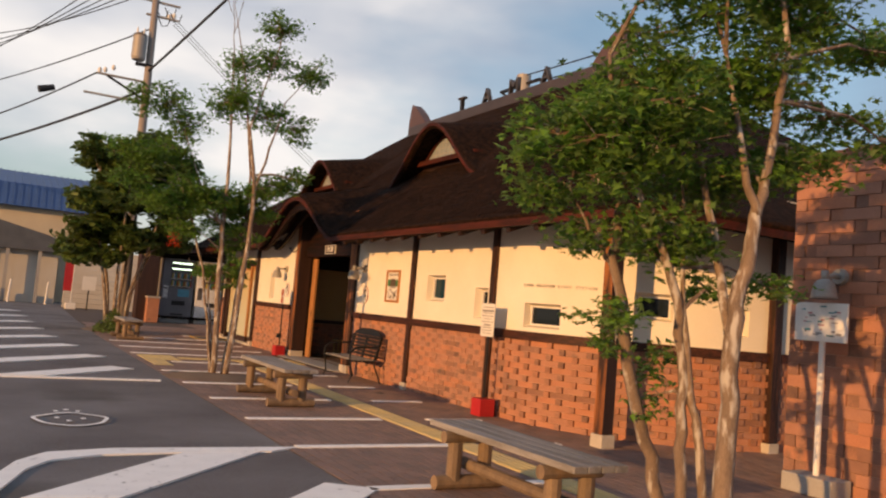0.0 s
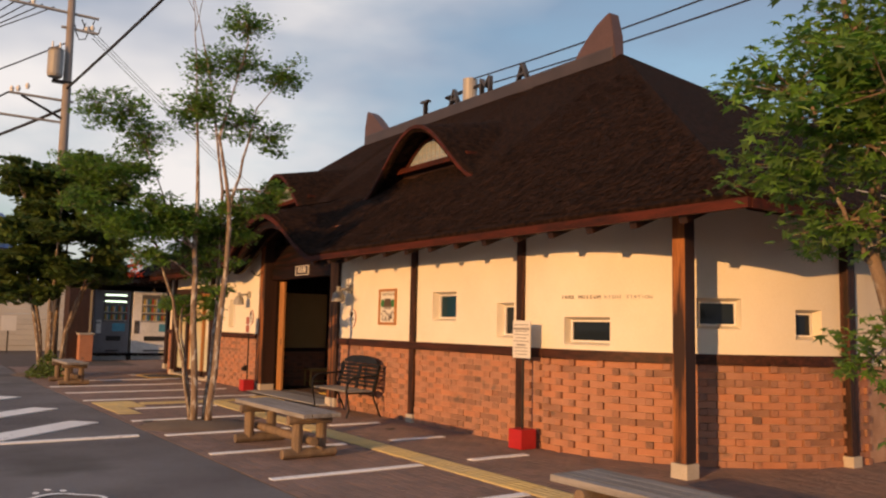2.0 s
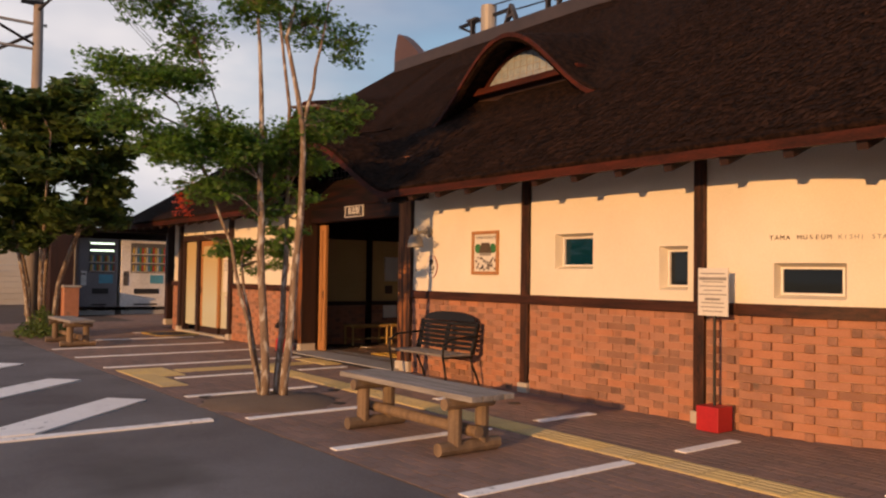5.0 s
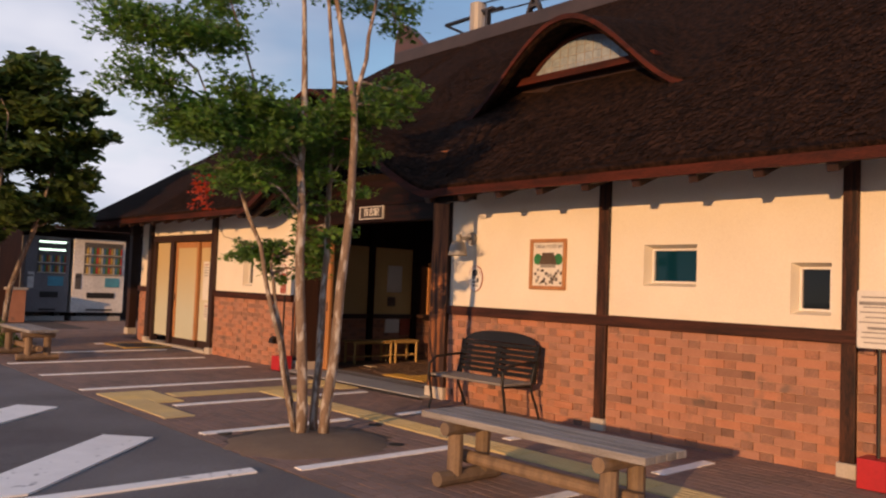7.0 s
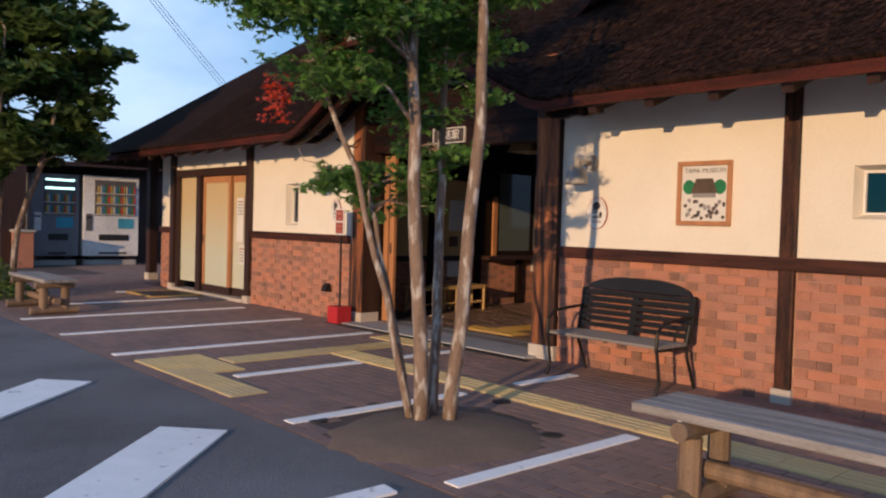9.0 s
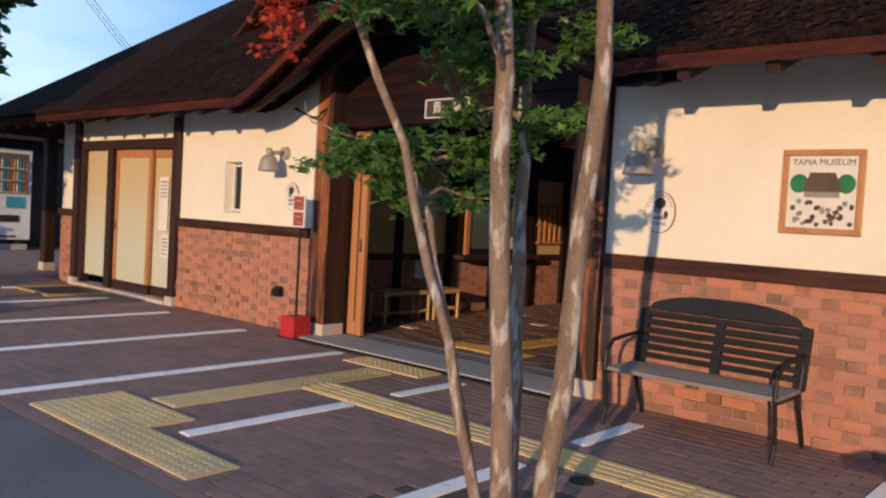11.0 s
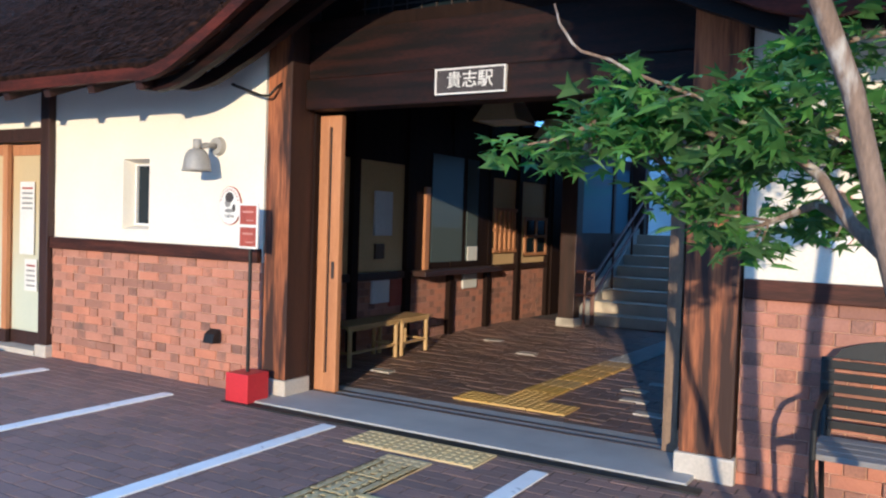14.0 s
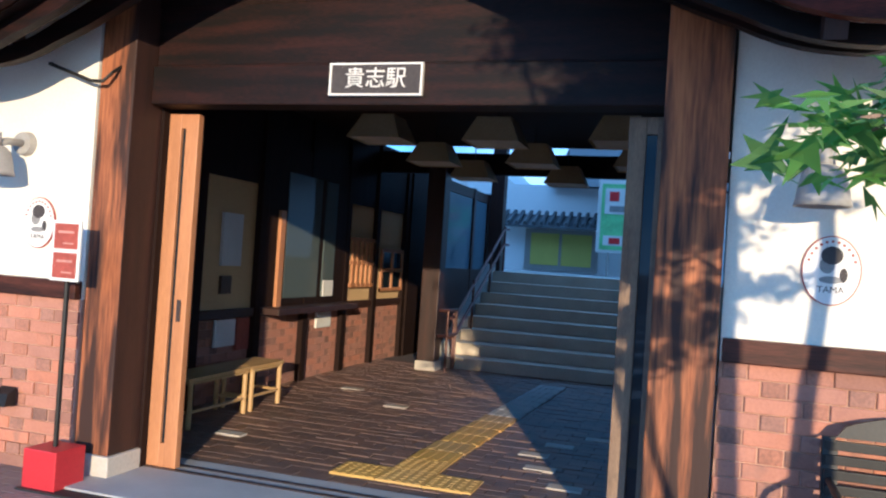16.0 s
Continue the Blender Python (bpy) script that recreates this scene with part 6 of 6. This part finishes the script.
def brick_mesh(w, h, d, material, name="brick"):
    me = bpy.data.meshes.new(name)
    c = 0.004
    v = [(0, -w / 2, -h / 2), (0, w / 2, -h / 2), (0, w / 2, h / 2), (0, -w / 2, h / 2),
         (-d + c, -w / 2, -h / 2), (-d + c, w / 2, -h / 2), (-d + c, w / 2, h / 2), (-d + c, -w / 2, h / 2),
         (-d, -w / 2 + c, -h / 2 + c), (-d, w / 2 - c, -h / 2 + c), (-d, w / 2 - c, h / 2 - c), (-d, -w / 2 + c, h / 2 - c)]
    f = [(0, 1, 5, 4), (1, 2, 6, 5), (2, 3, 7, 6), (3, 0, 4, 7), (4, 5, 9, 8), (5, 6, 10, 9), (6, 7, 11, 10), (7, 4, 8, 11), (8, 9, 10, 11)]
    me.from_pydata([(a * U, b * U, e * U) for a, b, e in v], [], f)
    me.materials.append(material)
    return me


brick_kinds = {}


def put_brick(parent, x, y, z, w, d, turn=0.0):
    key = (round(w, 2), round(d, 3))
    if key not in brick_kinds:
        brick_kinds[key] = brick_mesh(key[0] - JOINT, ROW - JOINT, key[1], M_brick if key[0] > 0.15 else M_brick_head)
    ob = new("brick", brick_kinds[key])
    ob.parent = parent
    ob.matrix_local = pose(x * U, y * U, z * U, 0, 0, turn)


def joined_bricks(parent, items, material=None, h=ROW):
    heads = [q for q in items if q[3] < 0.15] if material is None else []
    if heads:
        items = [q for q in items if q[3] >= 0.15]
        joined_bricks(parent, heads, M_brick_head_i, h)
    verts, faces = [], []
    for x, y, z, w, d, turn in items:
        c, s = math.cos(turn), math.sin(turn)
        b0 = len(verts)
        for lx, ly, lz in ((0.02, -w / 2, -h / 2), (0.02, w / 2, -h / 2), (0.02, w / 2, h / 2), (0.02, -w / 2, h / 2), (-d, -w / 2, -h / 2), (-d, w / 2, -h / 2), (-d, w / 2, h / 2), (-d, -w / 2, h / 2)):
            ly, lz = ly * (1 - JOINT / w), lz * (1 - JOINT / h)
            verts.append((x + lx * c - ly * s, y + lx * s + ly * c, z + lz))
        faces += [tuple(b0 + k for k in q) for q in ((0, 1, 5, 4), (1, 2, 6, 5), (2, 3, 7, 6), (3, 0, 4, 7), (4, 5, 6, 7))]
    ob = raw("brickwork", verts, faces, material or M_brick_i, parent)
    ob["kind"] = "stuff"


def courses(length, rng, patterned):
    """Bricks of a wall laid out along s, row by row: (s, z, width, depth)."""
    out = []
    for r in range(14):
        z = (r + 0.5) * ROW - 0.01
        s = -0.1975 * (r % 2) - 0.06 - rng.uniform(0, 0.012)
        k = 0
        if patterned:
            s = -PERIOD / 2 * (r % 2) - 0.05
        while s < length:
            if patterned:
                w = 0.088 if k % 2 else PERIOD - 0.088
                d = 0.046 + rng.uniform(-0.006, 0.006) if k % 2 else 0.010 + rng.choice((0, 0, 0.003))
            else:
                w = 0.125 if k % 2 else 0.27
                d = 0.009 + rng.choice((0, 0, 0.002, 0.004, 0.008))
                if z < 0.35 and rng.random() < 0.12:
                    d = 0.026
            a, b = max(s, 0), min(s + w, length)
            if b - a > 0.03:
                out.append(((a + b) / 2, z, b - a, d))
            s += w
            k += 1
    return out


rng = random.Random(31)
BX = FRONT - 0.005
part("backing", box(BX, 9.7, -0.02, FRONT + 0.2, 15.37, RAIL0), M_mortar, wall_front)
part("backing", box(BX, 19.35, -0.02, FRONT + 0.2, 22.3, RAIL0), M_mortar, wall_left)
bm = bmesh.new()
for a0, a1 in zip(angles, angles[1:]):
    slab([at(a0, 0.005), at(a1, 0.005), at(a1, 0.2), at(a0, 0.2)], "z", -0.02, RAIL0, bm)
bmesh.ops.remove_doubles(bm, verts=bm.verts, dist=0.0005)
part("backing", bm, M_mortar, wall_corner)
bm = bmesh.new()
for a0, a1 in zip(angles, angles[1:]):
    slab([at_far(a0, 0.005), at_far(a1, 0.005), at_far(a1, 0.2), at_far(a0, 0.2)], "z", -0.02, RAIL0, bm)
bmesh.ops.remove_doubles(bm, verts=bm.verts, dist=0.0005)
part("backing", bm, M_mortar, wall_left_corner)
part("backing", box(BX, 25.5, -0.02, FRONT + 0.2, FAR_Y, RAIL0), M_mortar, wall_left_corner)
part("backing", box(AX, AY - AR + 0.005, -0.02, 16.4, AY - AR + 0.2, RAIL0), M_mortar, wall_corner)

for s, z, w, d in courses(2.48, rng, False):             # right of the door: single bricks
    put_brick(wall_front, BX, 15.37 - s, z, w, d)
joined_bricks(wall_front, [(BX, 12.73 - s, z, w, d, 0) for s, z, w, d in courses(2.5, rng, False)])
joined_bricks(wall_front, [(BX, 10.09 - s, z, w, d, 0) for s, z, w, d in courses(0.39, rng, True)])
for s, z, w, d in courses(1.6, rng, False):
    put_brick(wall_left, BX, 19.35 + s, z, w, d)
joined_bricks(wall_left, [(BX, 20.95 + s, z, w, d, 0) for s, z, w, d in courses(1.35, rng, False)])
items = []
for s, z, w, d in courses(AR * math.pi / 2, rng, True):
    a = math.pi + s / AR
    bx, by = AX + (AR - 0.005) * math.cos(a), AY + (AR - 0.005) * math.sin(a)
    if s < 3.6:
        put_brick(wall_corner, bx, by, z, w, d, math.degrees(a) - 180)
    else:
        items.append((bx, by, z, w, d, a - math.pi))
joined_bricks(wall_corner, items)
items = []
for s, z, w, d in courses(FAR_R * math.pi / 2 + 0.3, rng, False):
    if s < 0.3:
        items.append((BX, 25.5 + s, z, w, d, 0))
        continue
    a = math.pi - (s - 0.3) / FAR_R
    items.append((FRONT + FAR_R + (FAR_R - 0.005) * math.cos(a), FAR_Y + (FAR_R - 0.005) * math.sin(a), z, w, d, a - math.pi))
joined_bricks(wall_left_corner, items)
items = []
for r in range(28):                                      # pillar: long bricks and set-back headers by turns
    z, s, k = (r + 0.5) * 0.1235, -(r % 2) * 0.27, 0
    while s < 4.5:
        w = 0.14 if k % 2 else 0.40
        a, b = max(s, 0), min(s + w, 4.5)
        if b - a > 0.04:
            items.append((7.455, 5.57 - (a + b) / 2, z, b - a, (0.004 if k % 2 else 0.020) + rng.choice((0, 0, 0.005)), 0))
        s += w
        k += 1
    for k in range(3):
        items.append((7.46 + 0.14 + k * 0.28, 5.565, z, 0.27, 0.016, -math.pi / 2))
joined_bricks(wall_pillar, items, None, 0.1235)
items = []
for s, z, w, d in courses(6.9, rng, False):
    if z < 0.84:
        items.append((7.4 + s, 20.018, z, w, 0.008, math.pi / 2))
joined_bricks(hall, items)


def pavers(parent, x0, x1, y0, y1, length, width, z, material, rng, skip=None, top=0.004):
    verts, faces = [], []
    r, x = 0, x0
    while x < x1:
        y = y0 - (length / 2 if r % 2 else 0)
        while y < y1:
            if not (skip and skip(x, y)):
                h = z + rng.uniform(0, top) * 0.6
                b0 = len(verts)
                g = 0.006
                tilt = rng.uniform(-0.0015, 0.0015)
                for ax, ay, az in ((x + g, y + g, z - 0.02), (x + width - g, y + g, z - 0.02), (x + width - g, y + length - g, z - 0.02), (x + g, y + length - g, z - 0.02),
                                   (x + g, y + g, h), (x + width - g, y + g, h + tilt), (x + width - g, y + length - g, h), (x + g, y + length - g, h - tilt)):
                    verts.append((ax, ay, az))
                faces += [tuple(b0 + k for k in q) for q in ((0, 1, 5, 4), (1, 2, 6, 5), (2, 3, 7, 6), (3, 0, 4, 7), (4, 5, 6, 7))]
            y += length
        x += width
        r += 1
    ob = raw("pavers", verts, faces, material, parent)
    ob["kind"] = "stuff"


def near_single(x, y):
    return 5.2 < x < 6.3 and 17.8 < y < 21.5


rng = random.Random(41)
pavers(pavement, 2.74, 6.95, -3, 30, 0.232, 0.116, -0.006, M_paver, rng, lambda x, y: (y > 24 and x < 2.74 + (y - 24) * 0.03) or (x > 6.66 and y < 27 and y > 9) or near_single(x, y) or ((x - 3.55) / .8) ** 2 + ((y - 13.85) / .8) ** 2 < 1 or ((x - 3.7) / .75) ** 2 + ((y - 3.5) / .75) ** 2 < 1)
pavers(pavement, 6.95, 9.6, 3.0, 9.5, 0.232, 0.116, -0.006, M_paver, rng)
pavers(pavement, 6.95, 12, 27.6, 33.8, 0.232, 0.116, -0.006, M_paver, rng)
pavers(hall_floor, 7.36, 13.5, 14.7, 20.0, 0.26, 0.125, 0.01, M_hallpaver, rng, None, 0.012)
pm = bpy.data.meshes.new("paver")
g = 0.006
vv = [(g, g, -.02), (.116 - g, g, -.02), (.116 - g, .232 - g, -.02), (g, .232 - g, -.02), (g, g, 0), (.116 - g, g, 0), (.116 - g, .232 - g, 0), (g, .232 - g, 0)]
pm.from_pydata([(a * U, b * U, c * U) for a, b, c in vv], [], [(0, 1, 5, 4), (1, 2, 6, 5), (2, 3, 7, 6), (3, 0, 4, 7), (4, 5, 6, 7)])
pm.materials.append(M_paver_one)
r, x = 0, 2.74
while x < 6.3:
    y = -3 - (0.116 if r % 2 else 0)
    while y < 21.5:
        if near_single(x, y):
            o = new("paver", pm)
            o.parent = pavement
            o.matrix_local = pose(x * U, y * U, (-0.006 + rng.uniform(0, 0.0025)) * U)
        y += 0.232
    x += 0.116
    r += 1
for x, y in ((8.04, 16.3), (8.48, 16.56), (8.91, 16.69), (9.35, 16.55), (9.79, 16.26), (8.2, 19.1), (10.2, 18.4), (10.9, 19.2)):
    o = part("pale_tile", box(x - 0.06, y - 0.12, 0.0, x + 0.065, y + 0.12, 0.024), M_stone, hall_floor, "pale inset tile")
